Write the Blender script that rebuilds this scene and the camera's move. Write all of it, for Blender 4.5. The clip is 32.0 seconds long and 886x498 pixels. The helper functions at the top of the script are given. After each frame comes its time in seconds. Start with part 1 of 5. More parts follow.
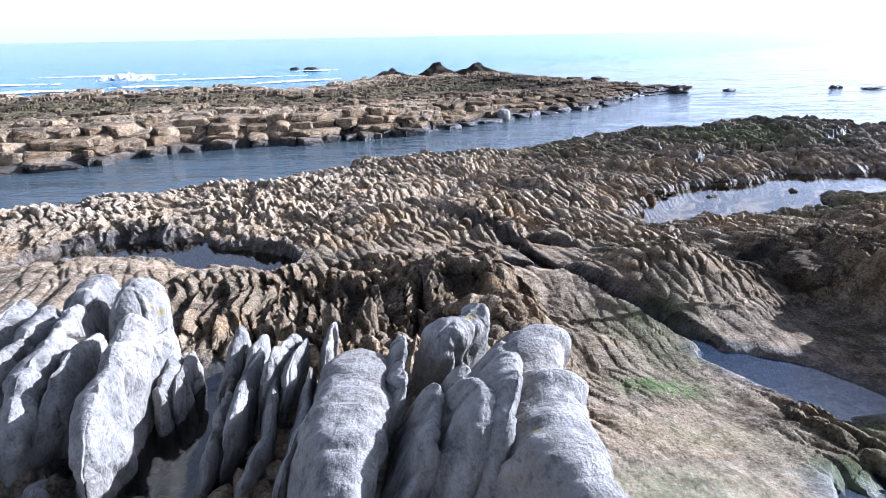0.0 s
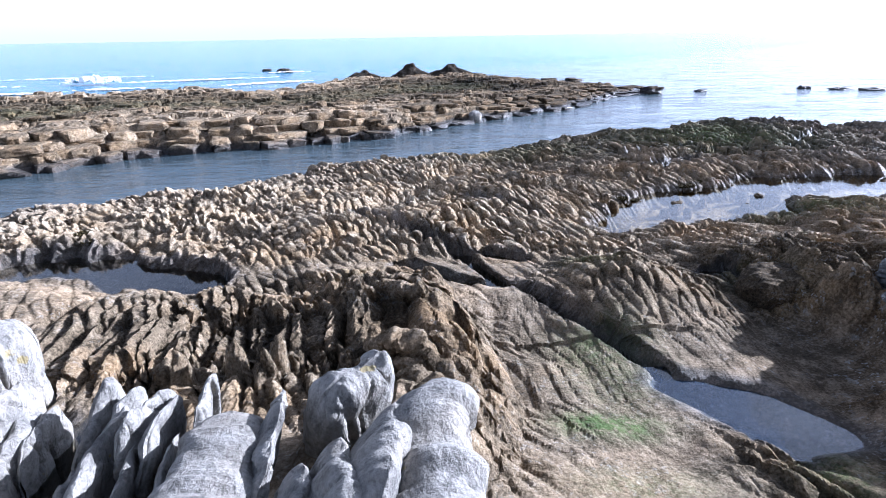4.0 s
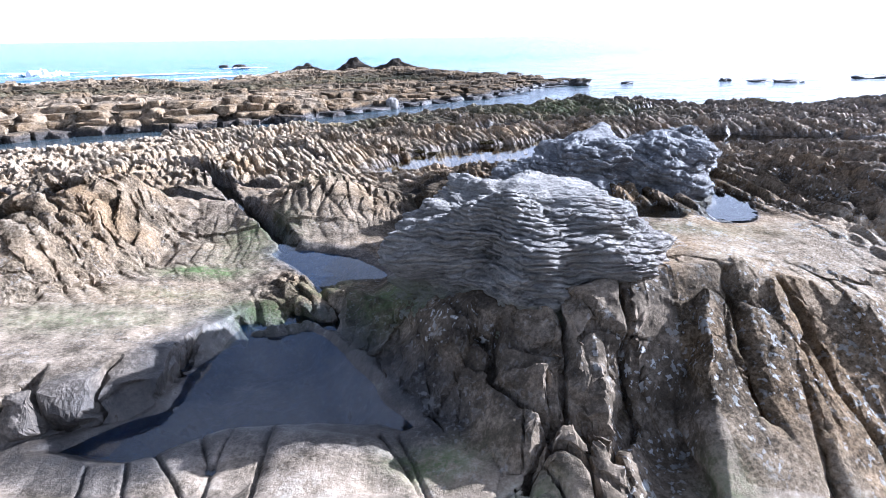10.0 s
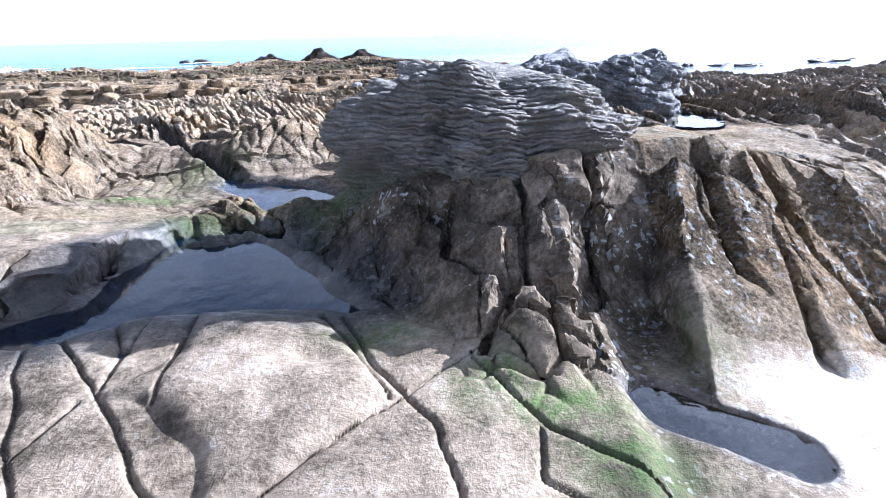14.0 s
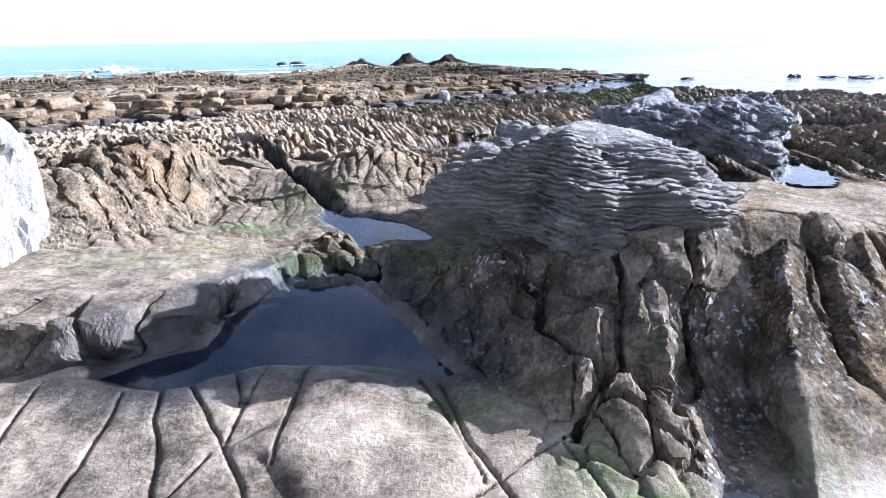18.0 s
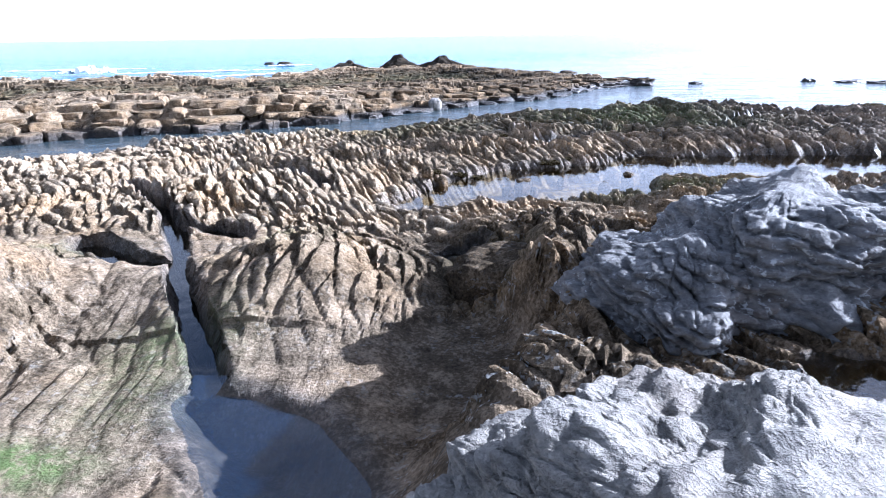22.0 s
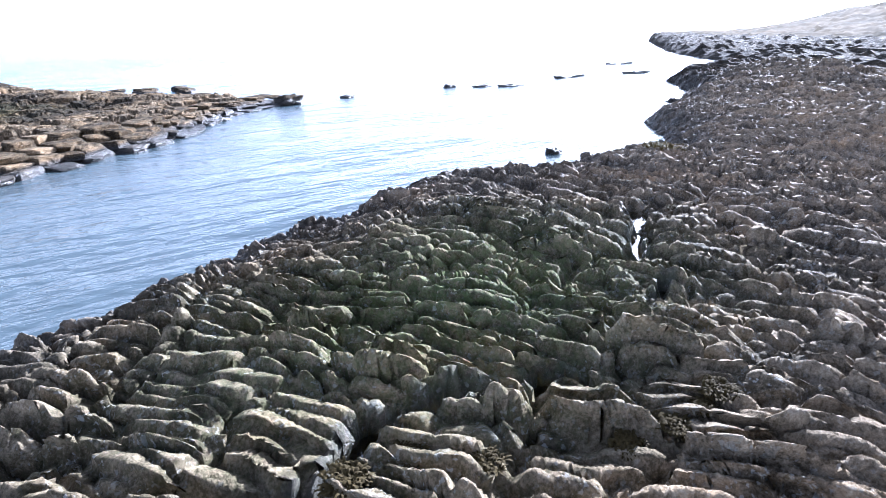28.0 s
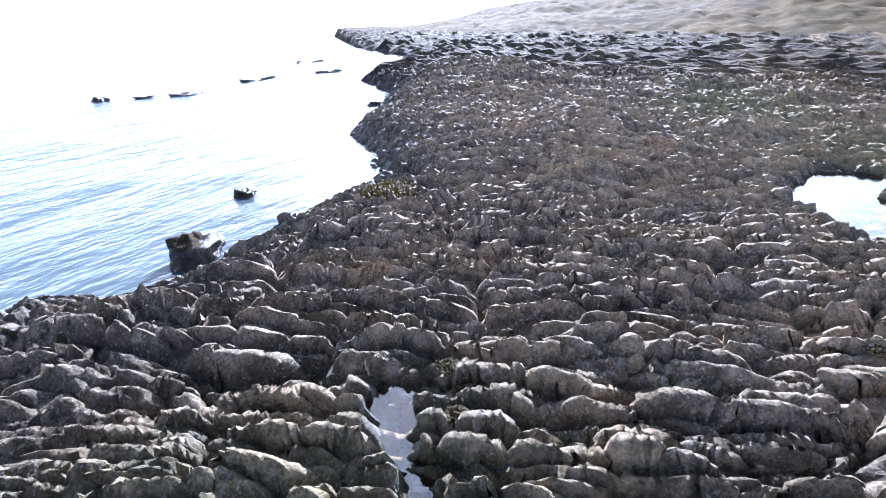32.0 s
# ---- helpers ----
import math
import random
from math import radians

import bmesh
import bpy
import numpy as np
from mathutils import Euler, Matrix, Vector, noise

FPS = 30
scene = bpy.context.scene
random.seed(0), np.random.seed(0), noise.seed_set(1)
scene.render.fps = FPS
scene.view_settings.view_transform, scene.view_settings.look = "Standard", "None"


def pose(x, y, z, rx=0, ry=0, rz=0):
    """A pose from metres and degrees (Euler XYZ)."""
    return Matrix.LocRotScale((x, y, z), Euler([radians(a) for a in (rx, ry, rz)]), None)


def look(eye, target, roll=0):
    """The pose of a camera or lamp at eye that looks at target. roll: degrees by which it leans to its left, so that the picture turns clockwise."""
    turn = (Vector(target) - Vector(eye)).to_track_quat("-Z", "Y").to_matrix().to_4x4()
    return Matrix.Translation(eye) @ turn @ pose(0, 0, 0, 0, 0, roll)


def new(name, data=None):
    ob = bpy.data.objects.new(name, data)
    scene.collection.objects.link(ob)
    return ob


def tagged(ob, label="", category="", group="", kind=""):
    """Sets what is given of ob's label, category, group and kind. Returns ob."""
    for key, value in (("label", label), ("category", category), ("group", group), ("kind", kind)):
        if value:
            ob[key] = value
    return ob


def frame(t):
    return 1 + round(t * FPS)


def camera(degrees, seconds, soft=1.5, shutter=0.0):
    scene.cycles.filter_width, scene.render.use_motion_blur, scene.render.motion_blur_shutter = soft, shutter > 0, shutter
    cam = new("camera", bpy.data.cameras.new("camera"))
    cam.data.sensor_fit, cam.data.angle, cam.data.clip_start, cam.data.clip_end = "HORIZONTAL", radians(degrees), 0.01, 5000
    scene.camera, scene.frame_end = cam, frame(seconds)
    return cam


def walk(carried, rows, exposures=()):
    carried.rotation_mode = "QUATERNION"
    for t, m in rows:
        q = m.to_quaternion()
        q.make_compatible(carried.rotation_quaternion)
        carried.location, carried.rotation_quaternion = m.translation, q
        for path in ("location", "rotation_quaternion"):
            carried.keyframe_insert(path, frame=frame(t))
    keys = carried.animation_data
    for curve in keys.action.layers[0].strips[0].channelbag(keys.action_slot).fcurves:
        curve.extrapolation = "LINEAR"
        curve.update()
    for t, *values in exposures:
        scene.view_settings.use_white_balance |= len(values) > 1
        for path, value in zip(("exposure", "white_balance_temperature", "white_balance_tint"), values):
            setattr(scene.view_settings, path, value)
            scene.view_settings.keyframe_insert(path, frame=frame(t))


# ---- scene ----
cam = camera(77.6, 32.0, soft=0.5)
PATH = [
    (0, (0.015, -0.19, 4.198), (-0.04, 1.674, 3.475), -1.0),
    (0.5, (-0.171, -0.03, 4.199), (-0.211, 1.836, 3.478), -0.9),
    (1, (-0.363, 0.205, 4.202), (-0.392, 2.07, 3.479), -0.8),
    (1.5, (-0.512, 0.434, 4.223), (-0.531, 2.299, 3.501), -0.7),
    (2, (-0.548, 0.567, 4.237), (-0.557, 2.431, 3.513), -0.7),
    (2.5, (-0.491, 0.611, 4.232), (-0.487, 2.475, 3.508), -0.7),
    (4.5, (0.884, 0.12, 4.168), (0.9, 1.985, 3.448), -1.0),
    (5, (1.343, -0.116, 4.139), (1.367, 1.75, 3.42), -0.6),
    (5.5, (1.873, -0.375, 4.118), (1.906, 1.492, 3.402), -0.5),
    (6, (2.506, -0.682, 4.137), (2.542, 1.184, 3.418), -0.7),
    (6.5, (3.1, -0.949, 4.13), (3.142, 0.918, 3.414), -0.5),
    (7, (3.478, -1.129, 4.154), (3.525, 0.736, 3.434), -0.6),
    (7.5, (3.656, -1.244, 4.14), (3.709, 0.623, 3.425), -0.5),
    (8, (3.739, -1.323, 4.054), (3.798, 0.542, 3.334), -0.7),
    (8.5, (3.803, -1.371, 3.937), (3.861, 0.495, 3.22), -0.7),
    (9, (3.824, -1.369, 3.825), (3.887, 0.497, 3.106), -0.8),
    (9.5, (3.773, -1.344, 3.7), (3.847, 0.521, 2.983), -0.8),
    (10, (3.704, -1.332, 3.579), (3.787, 0.533, 2.861), -0.8),
    (10.5, (3.643, -1.329, 3.466), (3.733, 0.536, 2.75), -0.9),
    (11, (3.601, -1.33, 3.366), (3.695, 0.534, 2.647), -1.0),
    (11.5, (3.559, -1.325, 3.269), (3.656, 0.54, 2.554), -1.0),
    (12, (3.587, -1.317, 3.174), (3.679, 0.547, 2.456), -1.1),
    (12.5, (3.649, -1.328, 3.078), (3.747, 0.535, 2.358), -1.2),
    (13, (3.746, -1.343, 2.975), (3.873, 0.517, 2.252), -1.3),
    (13.5, (3.832, -1.32, 2.888), (3.994, 0.537, 2.164), -1.3),
    (15.5, (3.706, -1.301, 2.748), (3.899, 0.553, 2.022), -1.4),
    (16, (3.682, -1.338, 2.748), (3.688, 0.528, 2.028), -1.3),
    (16.5, (3.669, -1.339, 2.749), (3.594, 0.527, 2.031), -1.2),
    (17, (3.678, -1.322, 2.803), (3.594, 0.543, 2.085), -1.1),
    (17.5, (3.704, -1.289, 3.059), (3.617, 0.577, 2.344), -1.0),
    (18, (3.703, -1.28, 3.197), (3.615, 0.586, 2.482), -1.0),
    (18.5, (3.677, -1.293, 3.261), (3.589, 0.572, 2.545), -1.0),
    (19, (3.662, -1.268, 3.289), (3.576, 0.597, 2.572), -0.9),
    (19.5, (3.683, -1.097, 3.313), (3.598, 0.768, 2.595), -1.0),
    (20, (3.712, -0.752, 3.325), (3.631, 1.113, 2.608), -0.9),
    (20.5, (3.742, -0.289, 3.336), (3.663, 1.577, 2.619), -0.9),
    (21, (3.769, 0.257, 3.351), (3.693, 2.122, 2.634), -0.8),
    (21.5, (3.78, 0.883, 3.378), (3.706, 2.749, 2.66), -0.8),
    (22, (3.785, 1.586, 3.393), (3.714, 3.45, 2.672), -0.8),
    (22.5, (3.774, 2.331, 3.401), (3.706, 4.194, 2.678), -0.8),
    (23, (3.731, 3.113, 3.41), (3.666, 4.977, 2.686), -0.7),
    (23.5, (3.668, 3.871, 3.442), (3.608, 5.734, 2.716), -0.7),
    (24, (3.632, 4.732, 3.49), (3.567, 6.592, 2.76), -0.8),
    (24.5, (3.595, 5.66, 3.492), (3.547, 7.522, 2.763), -0.8),
    (25, (3.572, 6.585, 3.519), (3.691, 8.443, 2.791), -0.8),
    (25.5, (3.672, 7.481, 3.567), (4.05, 9.302, 2.831), -1.1),
    (27.5, (4.519, 10.58, 3.784), (5.275, 12.28, 3.051), -0.6),
    (28, (4.876, 11.418, 3.806), (5.954, 12.93, 3.064), -0.7),
    (28.5, (5.286, 12.159, 3.843), (6.484, 13.576, 3.095), -0.9),
    (29, (5.7, 12.824, 3.843), (7.016, 14.13, 3.092), -0.9),
    (29.5, (6.113, 13.342, 3.847), (7.637, 14.39, 3.087), -0.8),
    (30, (6.51, 13.705, 3.852), (8.153, 14.551, 3.086), -0.7),
    (30.5, (6.925, 13.948, 3.868), (8.589, 14.751, 3.102), -0.4),
    (31, (7.379, 14.058, 3.912), (9.048, 14.85, 3.148), -0.4),
    (31.5, (7.907, 14.07, 3.927), (9.582, 14.851, 3.163), -0.4),
    (32, (8.453, 14.045, 3.911), (10.132, 14.817, 3.146), -0.3),
]
walk(cam, [(t, look(eye, target, roll)) for t, eye, target, roll in PATH], [(0.0, 1.65, 4880, 18), (7.0, 1.65, 4880, 18), (10.0, 1.95, 4880, 18), (12.0, 2.05, 4880, 18), (14.0, 2.0, 4880, 18), (17.0, 1.78, 4880, 18), (20.0, 2.1, 4880, 18), (21.5, 2.0, 4880, 18), (23.5, 1.95, 4880, 18), (25.0, 1.85, 4880, 18), (28.0, 2.5, 4880, 18), (30.0, 2.65, 4880, 18), (32.0, 2.55, 4880, 18)])

# ---- light ----
SUN_AZ, SUN_EL = 70.0, 23.5          # degrees clockwise from +y, and above the horizon
world = bpy.data.worlds.new("sky")
scene.world = world
world.use_nodes = True
wn = world.node_tree
sky = wn.nodes.new("ShaderNodeTexSky")
sky.sky_type = "NISHITA"
sky.sun_disc = False
sky.sun_elevation = radians(SUN_EL)
sky.sun_rotation = radians(SUN_AZ)
sky.air_density, sky.dust_density, sky.ozone_density = 1.0, 2.6, 1.5
# thin broken cloud and sea haze over the clear sky
wco = wn.nodes.new("ShaderNodeTexCoord")
wmap = wn.nodes.new("ShaderNodeMapping")
wmap.inputs["Scale"].default_value = (1.0, 1.0, 3.2)
wn.links.new(wco.outputs["Generated"], wmap.inputs[0])
cloud = wn.nodes.new("ShaderNodeTexNoise")
cloud.inputs["Scale"].default_value, cloud.inputs["Detail"].default_value, cloud.inputs["Roughness"].default_value = 2.2, 7.0, 0.6
wn.links.new(wmap.outputs[0], cloud.inputs["Vector"])
cramp = wn.nodes.new("ShaderNodeValToRGB")
cramp.color_ramp.elements[0].position, cramp.color_ramp.elements[1].position = 0.40, 0.62
cramp.color_ramp.elements[0].color, cramp.color_ramp.elements[1].color = (0.05, 0.05, 0.05, 1), (0.85, 0.85, 0.85, 1)
wn.links.new(cloud.outputs["Fac"], cramp.inputs[0])
split = wn.nodes.new("ShaderNodeSeparateXYZ")
wn.links.new(wco.outputs["Generated"], split.inputs[0])
haze = wn.nodes.new("ShaderNodeMapRange")
haze.inputs["From Min"].default_value, haze.inputs["From Max"].default_value = 0.0, 0.42
haze.inputs["To Min"].default_value, haze.inputs["To Max"].default_value = 0.92, 0.0
wn.links.new(split.outputs["Z"], haze.inputs[0])
wmix = wn.nodes.new("ShaderNodeMix")
wmix.data_type = "RGBA"
wn.links.new(cramp.outputs[0], wmix.inputs[0])
wn.links.new(sky.outputs[0], wmix.inputs[6])
bw = wn.nodes.new("ShaderNodeRGBToBW")
wn.links.new(sky.outputs[0], bw.inputs[0])
glow = wn.nodes.new("ShaderNodeMath")
glow.operation = "MULTIPLY_ADD"
glow.inputs[1].default_value, glow.inputs[2].default_value = 3.0, 2.2
wn.links.new(bw.outputs[0], glow.inputs[0])
wn.links.new(glow.outputs[0], wmix.inputs[7])
veil = wn.nodes.new("ShaderNodeMix")
veil.data_type = "RGBA"
wn.links.new(haze.outputs[0], veil.inputs[0])
wn.links.new(wmix.outputs[2], veil.inputs[6])
bright = wn.nodes.new("ShaderNodeMath")
bright.operation = "MULTIPLY_ADD"
bright.inputs[1].default_value, bright.inputs[2].default_value = 2.5, 9.5
wn.links.new(bw.outputs[0], bright.inputs[0])
wn.links.new(bright.outputs[0], veil.inputs[7])
wn.links.new(veil.outputs[2], wn.nodes["Background"].inputs[0])
wn.nodes["Background"].inputs[1].default_value = 0.033
sun = new("sun", bpy.data.lights.new("sun", "SUN"))
sun.data.energy, sun.data.angle, sun.data.color = 5.0, radians(0.55), (1.0, 0.93, 0.82)
sun_to = Vector((math.sin(radians(SUN_AZ)) * math.cos(radians(SUN_EL)), math.cos(radians(SUN_AZ)) * math.cos(radians(SUN_EL)), math.sin(radians(SUN_EL))))
sun.matrix_world = look(sun_to * 60, (0, 0, 0))


# ---- materials ----
def nodes_of(name):
    m = bpy.data.materials.new(name)
    m.use_nodes = True
    return m, m.node_tree.nodes, m.node_tree.links, m.node_tree.nodes["Principled BSDF"]


def noise_node(n, l, coord, scale, detail=4.0, rough=0.6, stretch=None):
    t = n.new("ShaderNodeTexNoise")
    t.inputs["Scale"].default_value, t.inputs["Detail"].default_value, t.inputs["Roughness"].default_value = scale, detail, rough
    if stretch:
        mp = n.new("ShaderNodeMapping")
        mp.inputs["Scale"].default_value = stretch
        l.new(coord, mp.inputs[0])
        coord = mp.outputs[0]
    l.new(coord, t.inputs["Vector"])
    return t.outputs["Fac"]


def ramp_node(n, l, fac, stops):
    r = n.new("ShaderNodeValToRGB")
    while len(r.color_ramp.elements) < len(stops):
        r.color_ramp.elements.new(0.5)
    for e, (p, c) in zip(r.color_ramp.elements, stops):
        e.position, e.color = p, (*c, 1) if len(c) == 3 else c
    l.new(fac, r.inputs[0])
    return r.outputs[0]


def mix_node(n, l, fac, a, b, mode="MIX"):
    m = n.new("ShaderNodeMix")
    m.data_type, m.blend_type = "RGBA", mode
    for slot, v in (("Factor", fac), ("A", a), ("B", b)):
        s = [i for i in m.inputs if i.name == slot and i.enabled][0]
        if isinstance(v, (int, float)):
            s.default_value = v
        elif isinstance(v, tuple):
            s.default_value = (*v, 1)
        else:
            l.new(v, s)
    return [o for o in m.outputs if o.enabled][0]


def math_node(n, l, op, a, b=0.0, clamp=False):
    m = n.new("ShaderNodeMath")
    m.operation, m.use_clamp = op, clamp
    for s, v in zip(m.inputs, (a, b)):
        if isinstance(v, (int, float)):
            s.default_value = v
        else:
            l.new(v, s)
    return m.outputs[0]


def attr_node(n, name):
    a = n.new("ShaderNodeAttribute")
    a.attribute_name = name
    return a.outputs["Fac"]


def bump_chain(n, l, p, pairs):
    """Bumps from (height socket, strength, distance), stacked."""
    last = None
    for h, strength, dist in pairs:
        b = n.new("ShaderNodeBump")
        b.inputs["Distance"].default_value = dist
        if isinstance(strength, (int, float)):
            b.inputs["Strength"].default_value = strength
        else:
            l.new(strength, b.inputs["Strength"])
        l.new(h, b.inputs["Height"])
        if last:
            l.new(last, b.inputs["Normal"])
        last = b.outputs[0]
    l.new(last, p.inputs["Normal"])


def shore_rock():
    """The rock of the shore: tone, algae and wetness are carried by the meshes."""
    m, n, l, p = nodes_of("shore_rock")
    co = n.new("ShaderNodeTexCoord").outputs["Object"]
    big = noise_node(n, l, co, 1.1, 5, 0.6)
    mid = noise_node(n, l, co, 6.0, 6, 0.65)
    fine = noise_node(n, l, co, 42.0, 4, 0.7)
    speck = noise_node(n, l, co, 26.0, 2, 0.5)
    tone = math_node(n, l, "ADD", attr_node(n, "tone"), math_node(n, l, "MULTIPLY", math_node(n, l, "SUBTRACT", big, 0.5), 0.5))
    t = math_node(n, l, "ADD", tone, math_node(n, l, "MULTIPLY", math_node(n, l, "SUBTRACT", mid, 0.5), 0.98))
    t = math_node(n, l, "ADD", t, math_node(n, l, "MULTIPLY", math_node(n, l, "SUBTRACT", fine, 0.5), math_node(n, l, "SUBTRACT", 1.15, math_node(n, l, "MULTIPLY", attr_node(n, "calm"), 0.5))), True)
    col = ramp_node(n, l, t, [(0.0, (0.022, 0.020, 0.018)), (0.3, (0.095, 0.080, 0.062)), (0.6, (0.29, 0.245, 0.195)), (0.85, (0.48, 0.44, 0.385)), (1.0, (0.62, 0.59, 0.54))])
    ochre = ramp_node(n, l, big, [(0.44, (0, 0, 0)), (0.66, (1, 1, 1))])
    col = mix_node(n, l, math_node(n, l, "MULTIPLY", ochre, math_node(n, l, "SUBTRACT", 0.55, math_node(n, l, "MULTIPLY", attr_node(n, "calm"), 0.42))), col, mix_node(n, l, 1.0, col, (1.06, 0.84, 0.56), "MULTIPLY"))
    col = mix_node(n, l, math_node(n, l, "SUBTRACT", 0.6, math_node(n, l, "ADD", math_node(n, l, "MULTIPLY", attr_node(n, "calm"), 0.28), math_node(n, l, "MULTIPLY", attr_node(n, "wet"), 1.4)), True), col, mix_node(n, l, 1.0, col, (1.05, 0.92, 0.67), "MULTIPLY"))
    # barnacles and lichen flecks
    fl = ramp_node(n, l, speck, [(0.60, (0, 0, 0)), (0.66, (1, 1, 1))])
    patch = ramp_node(n, l, noise_node(n, l, co, 2.3, 3, 0.6), [(0.42, (0, 0, 0)), (0.62, (1, 1, 1))])
    flecks = math_node(n, l, "MULTIPLY", math_node(n, l, "MULTIPLY", fl, patch), attr_node(n, "fleck"))
    col = mix_node(n, l, flecks, col, (0.50, 0.49, 0.46))
    lichen = math_node(n, l, "MULTIPLY", ramp_node(n, l, noise_node(n, l, co, 11.0, 4, 0.6), [(0.60, (0, 0, 0)), (0.64, (1, 1, 1))]), math_node(n, l, "MULTIPLY", attr_node(n, "fleck"), math_node(n, l, "MULTIPLY", patch, 0.75)))
    col = mix_node(n, l, lichen, col, (0.40, 0.40, 0.37))
    # algae
    g = math_node(n, l, "MULTIPLY", attr_node(n, "green"), ramp_node(n, l, noise_node(n, l, co, 14.0, 5, 0.75), [(0.33, (0, 0, 0)), (0.58, (1, 1, 1))]))
    gcol = mix_node(n, l, mid, (0.045, 0.075, 0.03), (0.14, 0.18, 0.065))
    col = mix_node(n, l, g, col, gcol)
    au = math_node(n, l, "MULTIPLY", attr_node(n, "gold"), ramp_node(n, l, noise_node(n, l, co, 4.5, 6, 0.75), [(0.38, (0, 0, 0)), (0.5, (1, 1, 1))]))
    col = mix_node(n, l, math_node(n, l, "MULTIPLY", au, 0.9), col, mix_node(n, l, fine, (0.22, 0.13, 0.02), (0.55, 0.39, 0.09)))
    wet = attr_node(n, "wet")
    col = mix_node(n, l, math_node(n, l, "MULTIPLY", wet, 0.55), col, mix_node(n, l, 1.0, col, (0.42, 0.40, 0.40), "MULTIPLY"))
    l.new(col, p.inputs["Base Color"])
    r = math_node(n, l, "SUBTRACT", 0.9, math_node(n, l, "MULTIPLY", wet, math_node(n, l, "MULTIPLY", mid, 0.95)), True)
    l.new(r, p.inputs["Roughness"])
    l.new(math_node(n, l, "ADD", math_node(n, l, "MULTIPLY", wet, 0.55), 0.04), p.inputs["Specular IOR Level"])
    pit = noise_node(n, l, co, 150.0, 3, 0.7)
    bump_chain(n, l, p, [(mid, math_node(n, l, "SUBTRACT", 1.0, math_node(n, l, "MULTIPLY", attr_node(n, "calm"), 0.9)), 0.10), (fine, math_node(n, l, "SUBTRACT", 1.0, math_node(n, l, "MULTIPLY", attr_node(n, "calm"), 0.6)), 0.032), (pit, math_node(n, l, "SUBTRACT", 1.0, math_node(n, l, "MULTIPLY", attr_node(n, "calm"), 0.5)), 0.008)])
    return m


def strata_rock(name, low, high, flake=1.0, fleck=0.0):
    """Thinly bedded rock: pale edges and dark seams along the beds."""
    m, n, l, p = nodes_of(name)
    co = n.new("ShaderNodeTexCoord").outputs["Object"]
    bed = noise_node(n, l, co, 5.0, 6, 0.7, (1.2, 1.2, 9.0))
    mid = noise_node(n, l, co, 7.0, 6, 0.65)
    fine = noise_node(n, l, co, 48.0, 4, 0.7)
    t = math_node(n, l, "ADD", math_node(n, l, "MULTIPLY", bed, 0.55), math_node(n, l, "MULTIPLY", mid, 0.45))
    t = math_node(n, l, "ADD", t, math_node(n, l, "MULTIPLY", math_node(n, l, "SUBTRACT", fine, 0.5), 0.3), True)
    col = ramp_node(n, l, t, [(0.28, low), (0.5, tuple((a + b) / 2 for a, b in zip(low, high))), (0.72, high)])
    brown = ramp_node(n, l, noise_node(n, l, co, 1.6, 4, 0.6), [(0.5, (0, 0, 0)), (0.7, (1, 1, 1))])
    col = mix_node(n, l, math_node(n, l, "MULTIPLY", brown, 0.4), col, (0.16, 0.115, 0.075))
    if fleck:
        spots = ramp_node(n, l, noise_node(n, l, co, 24.0, 3, 0.6), [(0.57, (0, 0, 0)), (0.63, (1, 1, 1))])
        grown = ramp_node(n, l, noise_node(n, l, co, 2.6, 3, 0.6), [(0.40, (0, 0, 0)), (0.60, (1, 1, 1))])
        col = mix_node(n, l, math_node(n, l, "MULTIPLY", math_node(n, l, "MULTIPLY", spots, grown), fleck), col, (0.46, 0.47, 0.46))
    g = math_node(n, l, "MULTIPLY", attr_node(n, "green"), ramp_node(n, l, mid, [(0.35, (0, 0, 0)), (0.6, (1, 1, 1))]))
    col = mix_node(n, l, g, col, (0.075, 0.10, 0.02))
    l.new(col, p.inputs["Base Color"])
    p.inputs["Roughness"].default_value = 0.85
    bump_chain(n, l, p, [(bed, 0.9 * flake, 0.05), (mid, 0.7, 0.06), (fine, 0.9, 0.025)])
    return m


